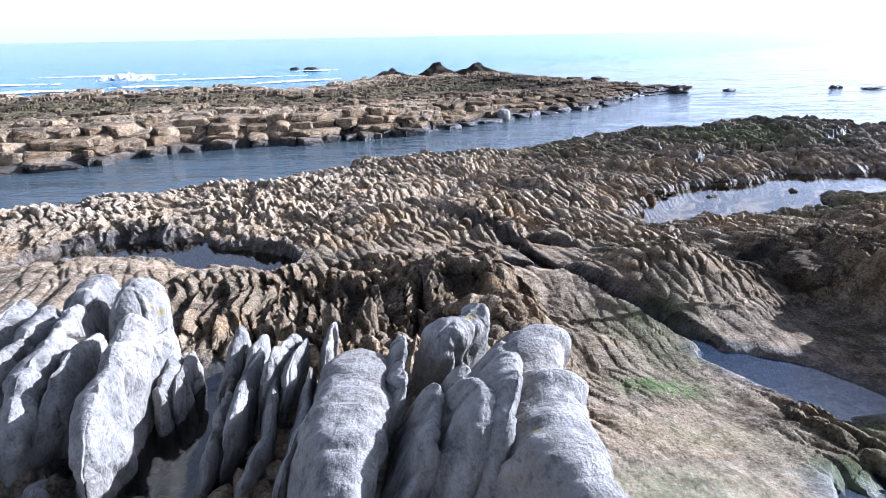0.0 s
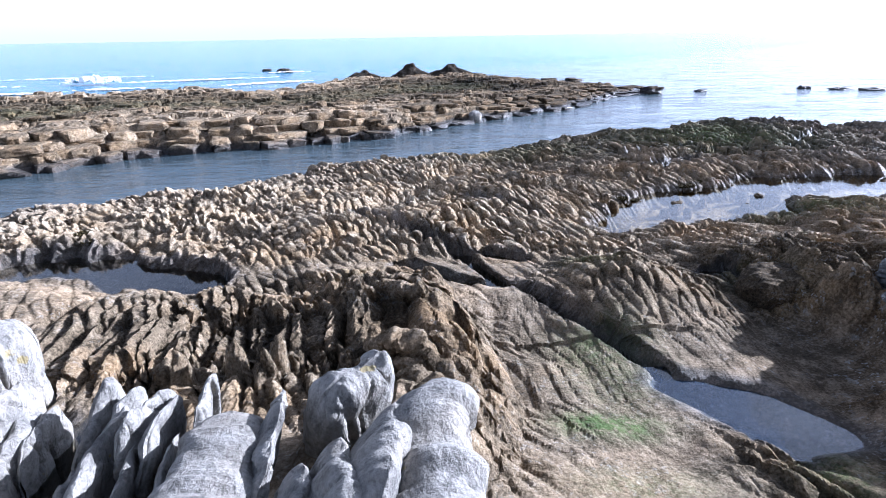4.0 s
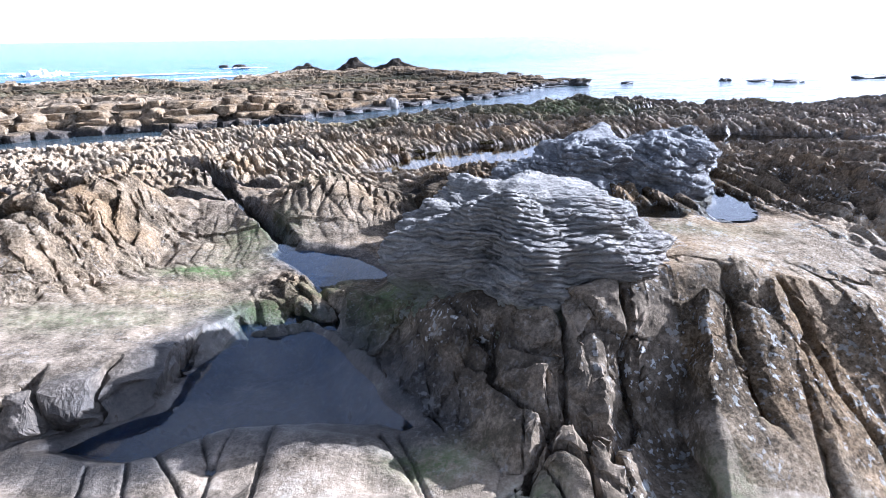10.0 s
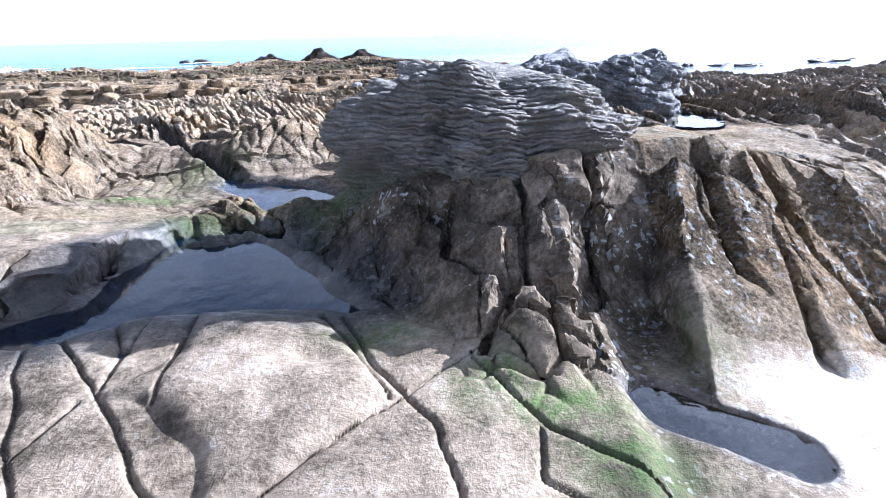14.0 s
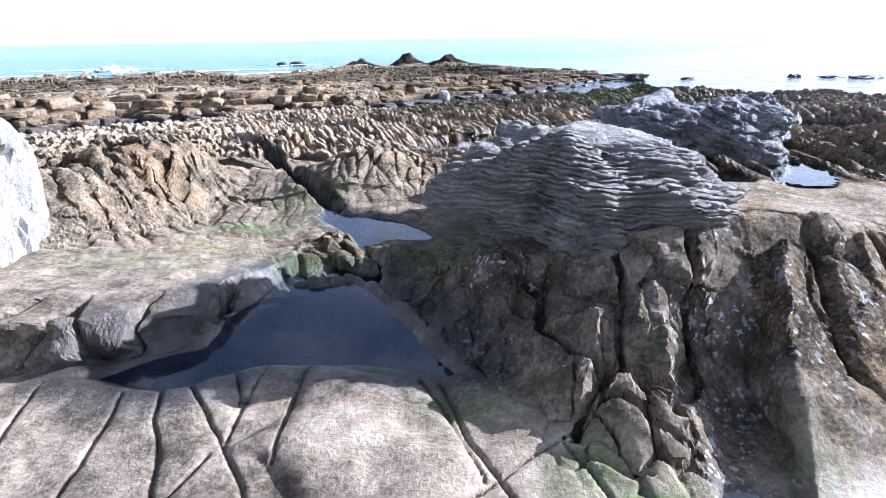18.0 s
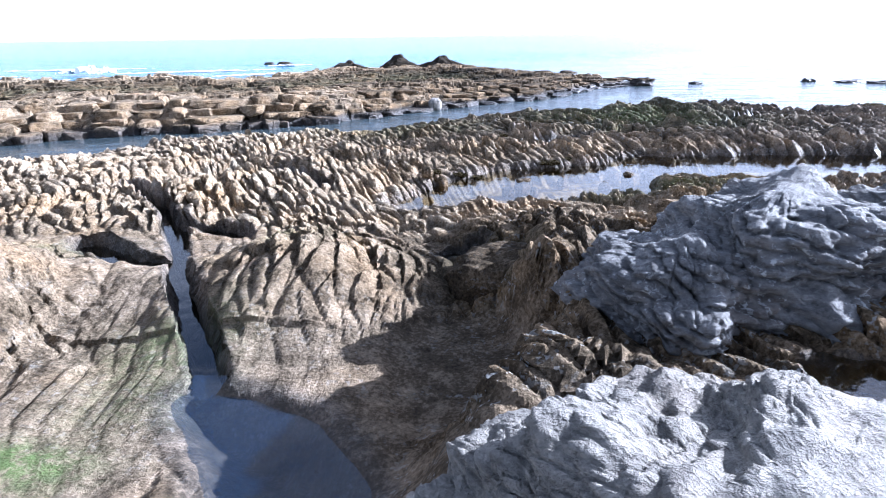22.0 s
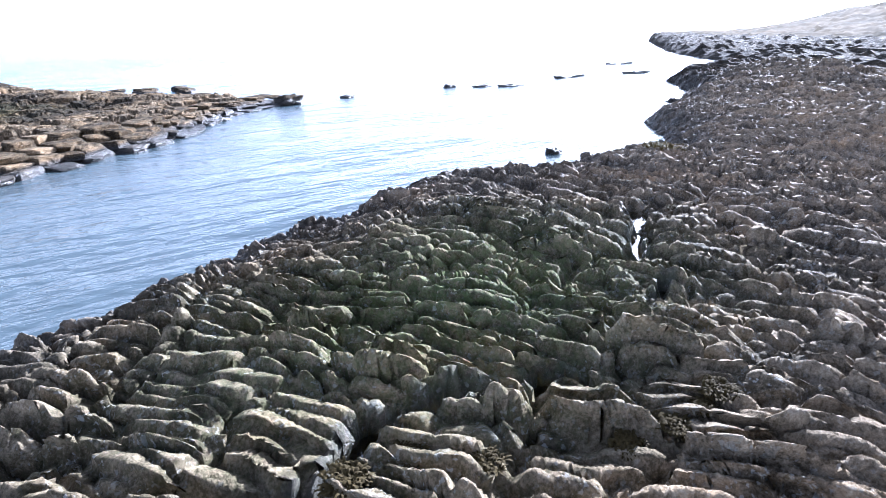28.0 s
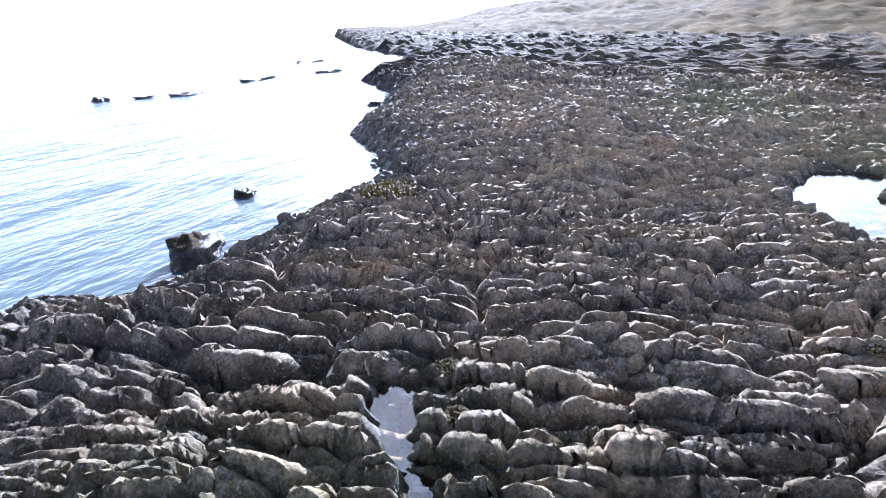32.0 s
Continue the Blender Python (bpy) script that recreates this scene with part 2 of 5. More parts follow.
def pale_rock():
    m, n, l, p = nodes_of("pale_fin_rock")
    co = n.new("ShaderNodeTexCoord").outputs["Object"]
    big = noise_node(n, l, co, 1.7, 5, 0.6)
    mid = noise_node(n, l, co, 7.0, 7, 0.7, (1.5, 1.0, 0.6))
    fine = noise_node(n, l, co, 60.0, 4, 0.7)
    lich = noise_node(n, l, co, 19.0, 3, 0.6)
    t = math_node(n, l, "ADD", math_node(n, l, "MULTIPLY", mid, 0.7), math_node(n, l, "MULTIPLY", fine, 0.3), True)
    col = ramp_node(n, l, t, [(0.34, (0.07, 0.067, 0.062)), (0.46, (0.205, 0.192, 0.172)), (0.60, (0.34, 0.32, 0.288))])
    warm = ramp_node(n, l, big, [(0.45, (0, 0, 0)), (0.7, (1, 1, 1))])
    col = mix_node(n, l, math_node(n, l, "MULTIPLY", warm, 0.4), col, (0.40, 0.33, 0.24))
    spot = ramp_node(n, l, lich, [(0.33, (1, 1, 1)), (0.41, (0, 0, 0))])
    col = mix_node(n, l, math_node(n, l, "MULTIPLY", spot, 0.6), col, (0.10, 0.095, 0.085))
    yel = ramp_node(n, l, noise_node(n, l, co, 8.0, 3, 0.5), [(0.70, (0, 0, 0)), (0.74, (1, 1, 1))])
    col = mix_node(n, l, math_node(n, l, "MULTIPLY", yel, 0.55), col, (0.30, 0.22, 0.04))
    l.new(col, p.inputs["Base Color"])
    p.inputs["Roughness"].default_value = 0.9
    bump_chain(n, l, p, [(mid, 0.7, 0.05), (lich, 0.5, 0.025), (fine, 0.9, 0.016)])
    return m


def sea_water():
    m, n, l, p = nodes_of("sea_water")
    co = n.new("ShaderNodeTexCoord").outputs["Object"]
    swell = noise_node(n, l, co, 0.35, 4, 0.55, (0.5, 1.4, 1))
    rip = noise_node(n, l, co, 2.4, 4, 0.6, (0.6, 1.3, 1))
    # grey-green in the channel and to the east, turquoise and less glossy to the north-west
    sp = n.new("ShaderNodeSeparateXYZ")
    l.new(co, sp.inputs[0])
    out = math_node(n, l, "SUBTRACT", sp.outputs["Y"], math_node(n, l, "MULTIPLY", sp.outputs["X"], 0.9))
    outer = ramp_node(n, l, math_node(n, l, "MULTIPLY", math_node(n, l, "SUBTRACT", out, 30.0), 0.02, True), [(0.0, (0, 0, 0)), (1.0, (1, 1, 1))])
    col = mix_node(n, l, outer, mix_node(n, l, swell, (0.045, 0.062, 0.072), (0.062, 0.085, 0.098)), mix_node(n, l, swell, (0.03, 0.14, 0.24), (0.045, 0.19, 0.30)))
    l.new(col, p.inputs["Base Color"])
    l.new(math_node(n, l, "ADD", 0.10, math_node(n, l, "MULTIPLY", outer, 0.06)), p.inputs["Roughness"])
    p.inputs["IOR"].default_value = 1.33
    l.new(math_node(n, l, "SUBTRACT", 0.5, math_node(n, l, "MULTIPLY", outer, 0.38)), p.inputs["Specular IOR Level"])
    bump_chain(n, l, p, [(swell, 0.26, 1.0), (rip, 0.4, 0.14)])
    return m


def pool_water(name, tint, ripple=0.02, ior=1.33, sky_blue=0.0):
    """Clear still water: a tinted clear film under a gloss that Fresnel drives."""
    m, n, l, p = nodes_of(name)
    n.remove(p)
    co = n.new("ShaderNodeTexCoord").outputs["Object"]
    b = n.new("ShaderNodeBump")
    b.inputs["Strength"].default_value, b.inputs["Distance"].default_value = 0.25, ripple
    l.new(noise_node(n, l, co, 7.0, 3, 0.5), b.inputs["Height"])
    tr, gl, fr, mx = n.new("ShaderNodeBsdfTransparent"), n.new("ShaderNodeBsdfGlossy"), n.new("ShaderNodeFresnel"), n.new("ShaderNodeMixShader")
    tr.inputs[0].default_value = (*tint, 1)
    gl.inputs["Roughness"].default_value = 0.02
    fr.inputs["IOR"].default_value = ior
    # flat blue mixed in, standing for the blue sky that deep pools mirror
    df, mm = n.new("ShaderNodeBsdfDiffuse"), n.new("ShaderNodeMixShader")
    df.inputs[0].default_value, mm.inputs[0].default_value = (0.015, 0.06, 0.16, 1), sky_blue
    l.new(tr.outputs[0], mm.inputs[1])
    l.new(df.outputs[0], mm.inputs[2])
    l.new(b.outputs[0], gl.inputs["Normal"])
    l.new(b.outputs[0], fr.inputs["Normal"])
    l.new(fr.outputs[0], mx.inputs[0])
    l.new(mm.outputs[0], mx.inputs[1])
    l.new(gl.outputs[0], mx.inputs[2])
    l.new(mx.outputs[0], n["Material Output"].inputs[0])
    return m


def plain(name, a, b, scale=8.0, rough=0.8, bump=0.02):
    m, n, l, p = nodes_of(name)
    co = n.new("ShaderNodeTexCoord").outputs["Object"]
    f = noise_node(n, l, co, scale, 5, 0.65)
    l.new(mix_node(n, l, ramp_node(n, l, f, [(0.3, (0, 0, 0)), (0.7, (1, 1, 1))]), a, b), p.inputs["Base Color"])
    p.inputs["Roughness"].default_value = rough
    p.inputs["Specular IOR Level"].default_value = 0.08
    bump_chain(n, l, p, [(f, 0.5, bump)])
    return m


ROCK = shore_rock()
KNOB = strata_rock("bedded_rock", (0.035, 0.034, 0.032), (0.46, 0.43, 0.375))
HUMP = strata_rock("speckled_hump_rock", (0.032, 0.033, 0.035), (0.30, 0.295, 0.285), 0.5, 0.85)
PALE = pale_rock()
SEA = sea_water()
POOL = pool_water("tide_pool_water", (0.62, 0.59, 0.50), 0.014, 2.0)
POOL_DEEP = pool_water("deep_pool_water", (0.62, 0.68, 0.72), 0.012, 1.75, 0.12)
FOAM = plain("sea_foam", (0.75, 0.78, 0.8), (0.85, 0.86, 0.87), 3.0, 0.9, 0.1)
WEED = plain("wrack", (0.018, 0.014, 0.006), (0.06, 0.044, 0.016), 30.0, 0.85, 0.01)
WEED_GOLD = plain("golden_weed", (0.06, 0.045, 0.015), (0.13, 0.095, 0.03), 18.0, 0.6, 0.02)
TAN = plain("tan_sandstone", (0.30, 0.22, 0.13), (0.46, 0.36, 0.23), 9.0, 0.85, 0.03)
GRASS = plain("dry_grass_hill", (0.03, 0.026, 0.014), (0.12, 0.088, 0.048), 0.10, 0.95, 0.3)
GRASS.node_tree.nodes["Principled BSDF"].inputs["Specular IOR Level"].default_value = 0.02
SEABED = plain("seabed_sand", (0.06, 0.07, 0.06), (0.10, 0.11, 0.09), 1.0, 0.9, 0.05)


# ---- shape tools ----
def hash2(i, j, s=0):
    n = (i.astype(np.int64) * 374761393 + j.astype(np.int64) * 668265263 + s * 974711) & 0x7FFFFFFF
    n = ((n ^ (n >> 13)) * 1274126177) & 0x7FFFFFFF
    n = ((n ^ (n >> 15)) * 668265263) & 0x7FFFFFFF
    return ((n ^ (n >> 16)) & 0xFFFF) / 65535.0


def vnoise(x, y, s=0):
    i, j = np.floor(x), np.floor(y)
    f, g = x - i, y - j
    f, g = f * f * f * (f * (f * 6 - 15) + 10), g * g * g * (g * (g * 6 - 15) + 10)
    a, b, c, d = hash2(i, j, s), hash2(i + 1, j, s), hash2(i, j + 1, s), hash2(i + 1, j + 1, s)
    return (a + (b - a) * f) * (1 - g) + (c + (d - c) * f) * g - 0.5


def fbm(x, y, octaves=4, s=0):
    out, amp = 0, 1.0
    for k in range(octaves):
        out = out + amp * vnoise(x * 2 ** k + 17.3 * k, y * 2 ** k - 9.1 * k, s + k)
        amp *= 0.5
    return out


def sstep(a, b, x):
    t = np.clip((x - a) / (b - a), 0, 1)
    return t * t * (3 - 2 * t)


def voronoi(u, v, s=0, jit=0.85):
    """First and second distance, cell id, and the place inside the cell."""
    i, j = np.floor(u), np.floor(v)
    f1, f2 = np.full(u.shape, 9.0), np.full(u.shape, 9.0)
    ci, cj, cu, cv = np.zeros(u.shape), np.zeros(u.shape), np.zeros(u.shape), np.zeros(u.shape)
    for a in (-1, 0, 1):
        for b in (-1, 0, 1):
            pu = i + a + 0.5 + jit * (hash2(i + a, j + b, s) - 0.5)
            pv = j + b + 0.5 + jit * (hash2(i + a, j + b, s + 5) - 0.5)
            d = np.hypot(u - pu, v - pv)
            near = d < f1
            f2 = np.where(near, f1, np.minimum(f2, d))
            f1 = np.where(near, d, f1)
            ci, cj = np.where(near, i + a, ci), np.where(near, j + b, cj)
            cu, cv = np.where(near, u - pu, cu), np.where(near, v - pv, cv)
    return f1, f2, ci, cj, cu, cv


def seg_dist(x, y, pts):
    best = np.full(np.shape(x), 1e9)
    for (ax, ay), (bx, by) in zip(pts[:-1], pts[1:]):
        dx, dy = bx - ax, by - ay
        t = np.clip(((x - ax) * dx + (y - ay) * dy) / (dx * dx + dy * dy), 0, 1)
        best = np.minimum(best, np.hypot(x - ax - t * dx, y - ay - t * dy))
    return best


def inside(x, y, pts):
    hit = np.zeros(np.shape(x), bool)
    for (ax, ay), (bx, by) in zip(pts, pts[1:] + pts[:1]):
        if ay != by:
            hit ^= ((ay > y) != (by > y)) & (x < (bx - ax) * (y - ay) / (by - ay) + ax)
    return hit


def bump2(x, y, cx, cy, rx, ry, turn=0.0):
    c, s = math.cos(radians(turn)), math.sin(radians(turn))
    u, v = ((x - cx) * c + (y - cy) * s) / rx, (-(x - cx) * s + (y - cy) * c) / ry
    return np.exp(-(u * u + v * v) * 1.6)


def mesh_object(name, verts, faces, material, parent=None, attrs=None, smooth=True):
    me = bpy.data.meshes.new(name)
    verts, faces = np.asarray(verts, np.float32), np.asarray(faces, np.int32)
    k = faces.shape[1]
    me.vertices.add(len(verts))
    me.vertices.foreach_set("co", verts.ravel())
    me.loops.add(faces.size)
    me.loops.foreach_set("vertex_index", faces.ravel())
    me.polygons.add(len(faces))
    me.polygons.foreach_set("loop_start", np.arange(0, faces.size, k, dtype=np.int32))
    me.polygons.foreach_set("use_smooth", np.full(len(faces), smooth))
    me.update(calc_edges=True)
    for key, values in (attrs or {}).items():
        a = me.attributes.new(key, "FLOAT", "POINT")
        a.data.foreach_set("value", np.asarray(values, np.float32))
    me.materials.append(material)
    ob = new(name, me)
    ob.parent = parent
    return ob


def part(name, bm, material, parent, label=""):
    me = bpy.data.meshes.new(name)
    bm.to_mesh(me)
    bm.free()
    me.materials.append(material)
    ob = new(name, me)
    ob.parent = parent
    return tagged(ob, label)


def grid_faces(nx, ny):
    i = np.arange(nx * ny).reshape(ny, nx)
    return np.stack([i[:-1, :-1], i[:-1, 1:], i[1:, 1:], i[1:, :-1]], -1).reshape(-1, 4)


# ---- plan of the shore ----
SHORE = [(-60, -14), (-8.6, 10.4), (-5.8, 12.2), (-3.0, 13.7), (-0.8, 15.1), (1.0, 15.9), (3.6, 17.5), (6.0, 18.6), (8.5, 20.2), (12.1, 21.6),
         (12.6, 19.9), (14.1, 20.0), (16.4, 19.9), (17.2, 19.2), (20.2, 20.1), (22.4, 21.6), (25.2, 24.3), (28.2, 25.2), (34.8, 27.6), (42.0, 34.4),
         (61.0, 38.5), (84.0, 62.0), (140.0, 105.0)]
LAND = SHORE + [(260, 105), (260, -160), (-60, -160)]
CLIFF_X = [-6, 0.5, 1.47, 1.7, 1.97, 2.1, 2.16, 2.37, 2.6, 2.88, 3.08, 3.4, 3.67, 3.87, 4.11, 4.3, 4.45, 4.64, 4.72, 4.85, 5.0, 5.2, 5.5, 6.0, 6.6, 7.2, 9, 14]
FOOT_Y = [0.7, 1.0, 1.15, 1.23, 1.35, 1.45, 1.85, 2.24, 2.34, 2.44, 2.2, 1.72, 1.25, 1.0, 0.78, 0.64, 0.53, 0.42, 0.7, 0.85, 0.9, 0.95, 0.95, 0.9, 0.7, 0.3, -0.6, -3]
FACE_W = [0.14, 0.12, 0.12, 0.12, 0.12, 0.1, 0.1, 0.1, 0.12, 0.4, 0.5, 0.65, 0.75, 0.75, 0.82, 0.92, 1.05, 1.15, 0.9, 0.78, 0.76, 0.76, 0.82, 0.9, 1.0, 1.1, 1.4, 1.4]
TOP_Z = [1.9, 1.88, 1.86, 1.84, 1.8, 1.77, 1.7, 1.62, 1.6, 1.6, 1.68, 1.76, 1.86, 2.02, 2.1, 2.12, 2.14, 2.16, 2.17, 2.2, 2.22, 2.25, 2.26, 2.18, 1.98, 1.75, 1.45, 1.4]
BIG_POOL = [(2.93, 8.42), (3.5, 9.3), (3.9, 9.8), (4.35, 10.25), (4.82, 10.4), (5.6, 10.55), (6.2, 10.75), (6.6, 11.15), (6.95, 11.4), (7.5, 11.15), (8.17, 11.25), (9.0, 11.4), (11.2, 11.3), (13.4, 10.4), (13.6, 9.7),
            (11.0, 9.9), (9.4, 9.6), (8.6, 9.5), (8.2, 9.75), (7.4, 9.7), (6.7, 9.9), (6.45, 9.5), (6.3, 8.95), (5.46, 8.9), (4.74, 8.65), (4.0, 8.55), (3.4, 8.3), (3.16, 8.15)]
POOL_ISLE = [(6.45, 9.45), (6.9, 9.62), (7.35, 9.55), (7.3, 9.2), (6.8, 9.15)]
WALL_POOL = [(2.12, 1.5), (2.12, 1.85), (2.3, 2.4), (2.6, 2.36), (2.88, 2.46), (3.08, 2.22), (3.36, 1.74), (3.54, 1.43), (3.72, 1.2), (3.58, 1.14), (3.4, 1.19), (2.96, 1.2), (2.65, 1.22), (2.42, 1.1),
             (2.31, 1.0), (2.15, 0.97), (1.8, 1.05), (1.62, 1.1), (1.9, 1.33)]
NECK_POOL = [(2.28, 4.12), (2.59, 4.04), (2.96, 3.87), (3.3, 3.4), (2.85, 3.3), (2.6, 3.7)]
PIT = [(3.25, 4.6), (3.45, 5.05), (4.1, 5.3), (4.45, 4.7), (4.35, 4.1), (3.9, 3.6), (3.4, 3.9)]
FORE_BLOCK = [(2.67, 0.55), (2.87, 0.84), (2.86, 1.2), (3.5, 1.08), (3.81, 0.44), (3.36, 0.02), (3.2, -0.05), (3.15, 0.2), (2.83, 0.52)]
PALE_BLOCK = [(-7, 0.95), (0.25, 0.95), (0.5, 2.4), (0.85, 2.85), (1.05, 3.7), (0.95, 4.5), (0.5, 5.1), (-1.5, 5.2), (-7, 5.3)]
# pools: course or outline (half width 0), half width, floor, water level, deep, body of water
POOLS = [
    (BIG_POOL, 0, 1.12, 1.35, False, 0),
    ([(17.1, 11.4), (19.0, 11.7), (21.3, 11.2)], 0.6, 0.85, 1.02, False, 1),
    ([(-0.91, 8.98), (-0.05, 8.08), (0.5, 7.35), (0.8, 6.9), (1.31, 5.95), (1.6, 5.45), (1.89, 4.98), (2.3, 4.3)], 0.055, 1.15, 1.4, False, 2),
    ([(0.0, 6.6), (0.65, 6.2), (1.2, 6.05)], 0.13, 1.2, 1.4, False, 2),
    ([(1.5, 6.94), (1.1, 7.1), (0.77, 7.15)], 0.08, 1.2, 1.4, False, 2),
    ([(0.98, 9.7), (1.35, 9.25), (1.89, 8.8)], 0.07, 1.2, 1.38, False, 14),
    ([(-5.3, 6.7), (-4.4, 7.1), (-3.5, 6.7), (-2.5, 6.3)], 0.34, 1.12, 1.38, False, 3),
    (NECK_POOL, 0, 1.28, 1.49, True, 4),
    ([(4.8, 0.42), (4.95, 0.24), (5.12, 0.05)], 0.07, 1.38, 1.452, False, 17),
    (WALL_POOL, 0, 1.36, 1.53, True, 5),
    ([(-1.95, 2.45), (-1.72, 2.85), (-1.5, 2.45), (-1.6, 2.1)], 0.22, 1.78, 2.0, False, 6),
    ([(5.4, 3.5), (5.95, 3.4)], 0.13, 1.94, 2.06, False, 7),
    ([(6.5, 3.35), (6.72, 3.8)], 0.13, 1.94, 2.05, False, 8),
    ([(3.7, 6.35), (3.95, 6.35)], 0.07, 1.32, 1.44, False, 9),
    ([(11.25, 15.8), (11.05, 15.6), (10.85, 15.5)], 0.12, 1.24, 1.34, False, 10),
    ([(10.85, 15.5), (10.5, 15.15), (10.3, 15.1), (9.9, 14.7)], 0.035, 1.28, 1.34, False, 10),
    ([(9.55, 14.2), (9.1, 14.0)], 0.02, 1.26, 1.33, False, 11),
    ([(5.05, 13.8), (5.6, 13.6), (6.1, 14.0), (6.8, 13.9), (7.55, 13.6)], 0.03, 1.27, 1.36, False, 12),
    ([(4.5, 11.7), (4.85, 11.9)], 0.07, 1.22, 1.36, False, 13),
    ([(5.0, 13.05), (5.4, 13.3)], 0.10, 1.2, 1.36, False, 16),
    ([(5.32, 12.25), (5.68, 12.4), (6.15, 12.45)], 0.09, 1.22, 1.36, False, 15),
]
SLAB_JOINTS = [[(2.3, 1.02), (2.41, 0.89), (2.68, 0.55), (2.96, 0.16), (3.17, -0.13), (3.3, -0.6)], [(2.16, 1.0), (2.22, 0.9), (2.48, 0.32), (2.66, 0.05), (2.82, -0.16), (3.0, -0.6)], [(2.86, 1.25), (2.87, 0.84), (2.91, 0.48)], [(2.65, 1.4), (2.62, 0.94), (2.66, 0.61)],
               [(2.42, 1.3), (2.59, 0.94)], [(3.56, 1.12), (3.72, 0.65), (3.83, 0.43)], [(3.45, 1.12), (3.65, 0.75), (3.77, 0.42)], [(3.2, -0.06), (3.27, -0.09), (3.36, 0.0), (3.5, 0.14), (3.67, 0.3), (3.83, 0.43), (4.11, 0.65), (4.18, 0.7)],
               [(3.83, 0.43), (3.92, 0.23), (3.99, -0.07), (3.96, -0.19), (4.0, -0.6)], [(4.11, 0.65), (4.23, 0.39), (4.33, 0.18), (4.54, -0.04), (4.7, -0.3), (4.9, -0.6)], [(4.29, 0.18), (4.22, -0.03), (4.33, -0.14), (4.4, -0.5)], [(2.48, 0.3), (2.54, 0.25), (2.61, 0.53)],
               [(4.14, 0.64), (4.28, 0.6), (4.42, 0.45)], [(1.5, 1.0), (1.75, 0.3), (1.95, -0.5)], [(2.0, 0.95), (2.12, 0.3), (2.4, -0.5)]]
WALL_CRACKS = [[(4.13, 1.52), (4.1, 1.25), (4.2, 1.1), (4.33, 0.95), (4.2, 0.66)], [(4.54, 1.66), (4.5, 1.3), (4.45, 0.95), (4.52, 0.8)], [(4.92, 1.68), (4.88, 1.4), (4.82, 1.1), (4.62, 0.72)], [(4.33, 0.95), (4.45, 0.9), (4.64, 0.84)],
               [(3.84, 1.86), (3.95, 1.6), (4.1, 1.45)], [(4.22, 1.4), (4.48, 1.25)], [(5.62, 1.8), (5.56, 1.4), (5.5, 0.95)], [(6.0, 1.7), (6.05, 1.2), (6.2, 0.7)]]
SPURS = [((5.38, 1.55, 2.2), (5.05, 0.42, 1.53), 0.45), ((5.86, 1.68, 2.16), (5.78, 0.8, 1.6), 0.6)]
ALGAE = [(1.65, 3.58, 0.45, 0.2, 1.35), (1.9, 4.2, 0.5, 0.4, 0.7), (1.3, 2.3, 0.8, 0.3, 0.5), (1.7, 2.9, 0.6, 0.25, 0.4), (2.5, 2.55, 0.5, 0.22, 0.8), (3.75, 0.88, 0.28, 0.16, 0.9), (2.9, 3.0, 0.3, 0.3, 0.7),
         (4.2, 0.5, 0.16, 0.2, 1.2), (4.4, 0.3, 0.3, 0.14, 1.2), (4.55, 0.0, 0.3, 0.25, 0.9), (4.1, 0.45, 0.15, 0.2, 0.8), (3.5, 2.4, 0.4, 0.4, 0.7), (2.2, 5.6, 0.4, 0.5, 0.6), (3.9, 5.2, 0.35, 0.5, 0.4), (5.1, 0.55, 0.2, 0.2, 0.5),
         (6.5, 8.2, 1.6, 0.5, 0.7), (5.6, 7.9, 1.0, 0.4, 0.5), (7.5, 14.0, 3.2, 2.0, 0.75), (2.0, 13.0, 3.0, 1.6, 0.4), (22.0, 9.0, 6.0, 3.0, 0.5),
         (30.0, 12.0, 6.0, 3.0, 0.6), (0.0, 5.6, 0.7, 0.3, 0.4), (-1.9, 2.6, 0.3, 0.3, 1.4), (-1.62, 2.2, 0.35, 0.35, 0.8), (6.0, 2.9, 0.9, 0.2, 0.35)]


# The shelf north of the cove was laid out on its own survey grid; these two carry places between it and the world.
WORLD_Y, SURVEY_Y = [-200, 3.9, 4.4, 6.1, 9.3, 13.6, 15.6, 22.2, 38, 120, 300], [-200, 3.9, 4.0, 5.39, 8.45, 12.6, 14.5, 20.7, 35.6, 114, 290]


def to_survey(x, y):
    return x - sstep(3.9, 6.0, y) * (x - 1.5) * 0.043, np.interp(y, WORLD_Y, SURVEY_Y)


def to_world(x, y):
    y = float(np.interp(y, SURVEY_Y, WORLD_Y))
    return x + float(sstep(3.9, 6.0, np.array(y))) * (x - 1.5) * 0.045, y


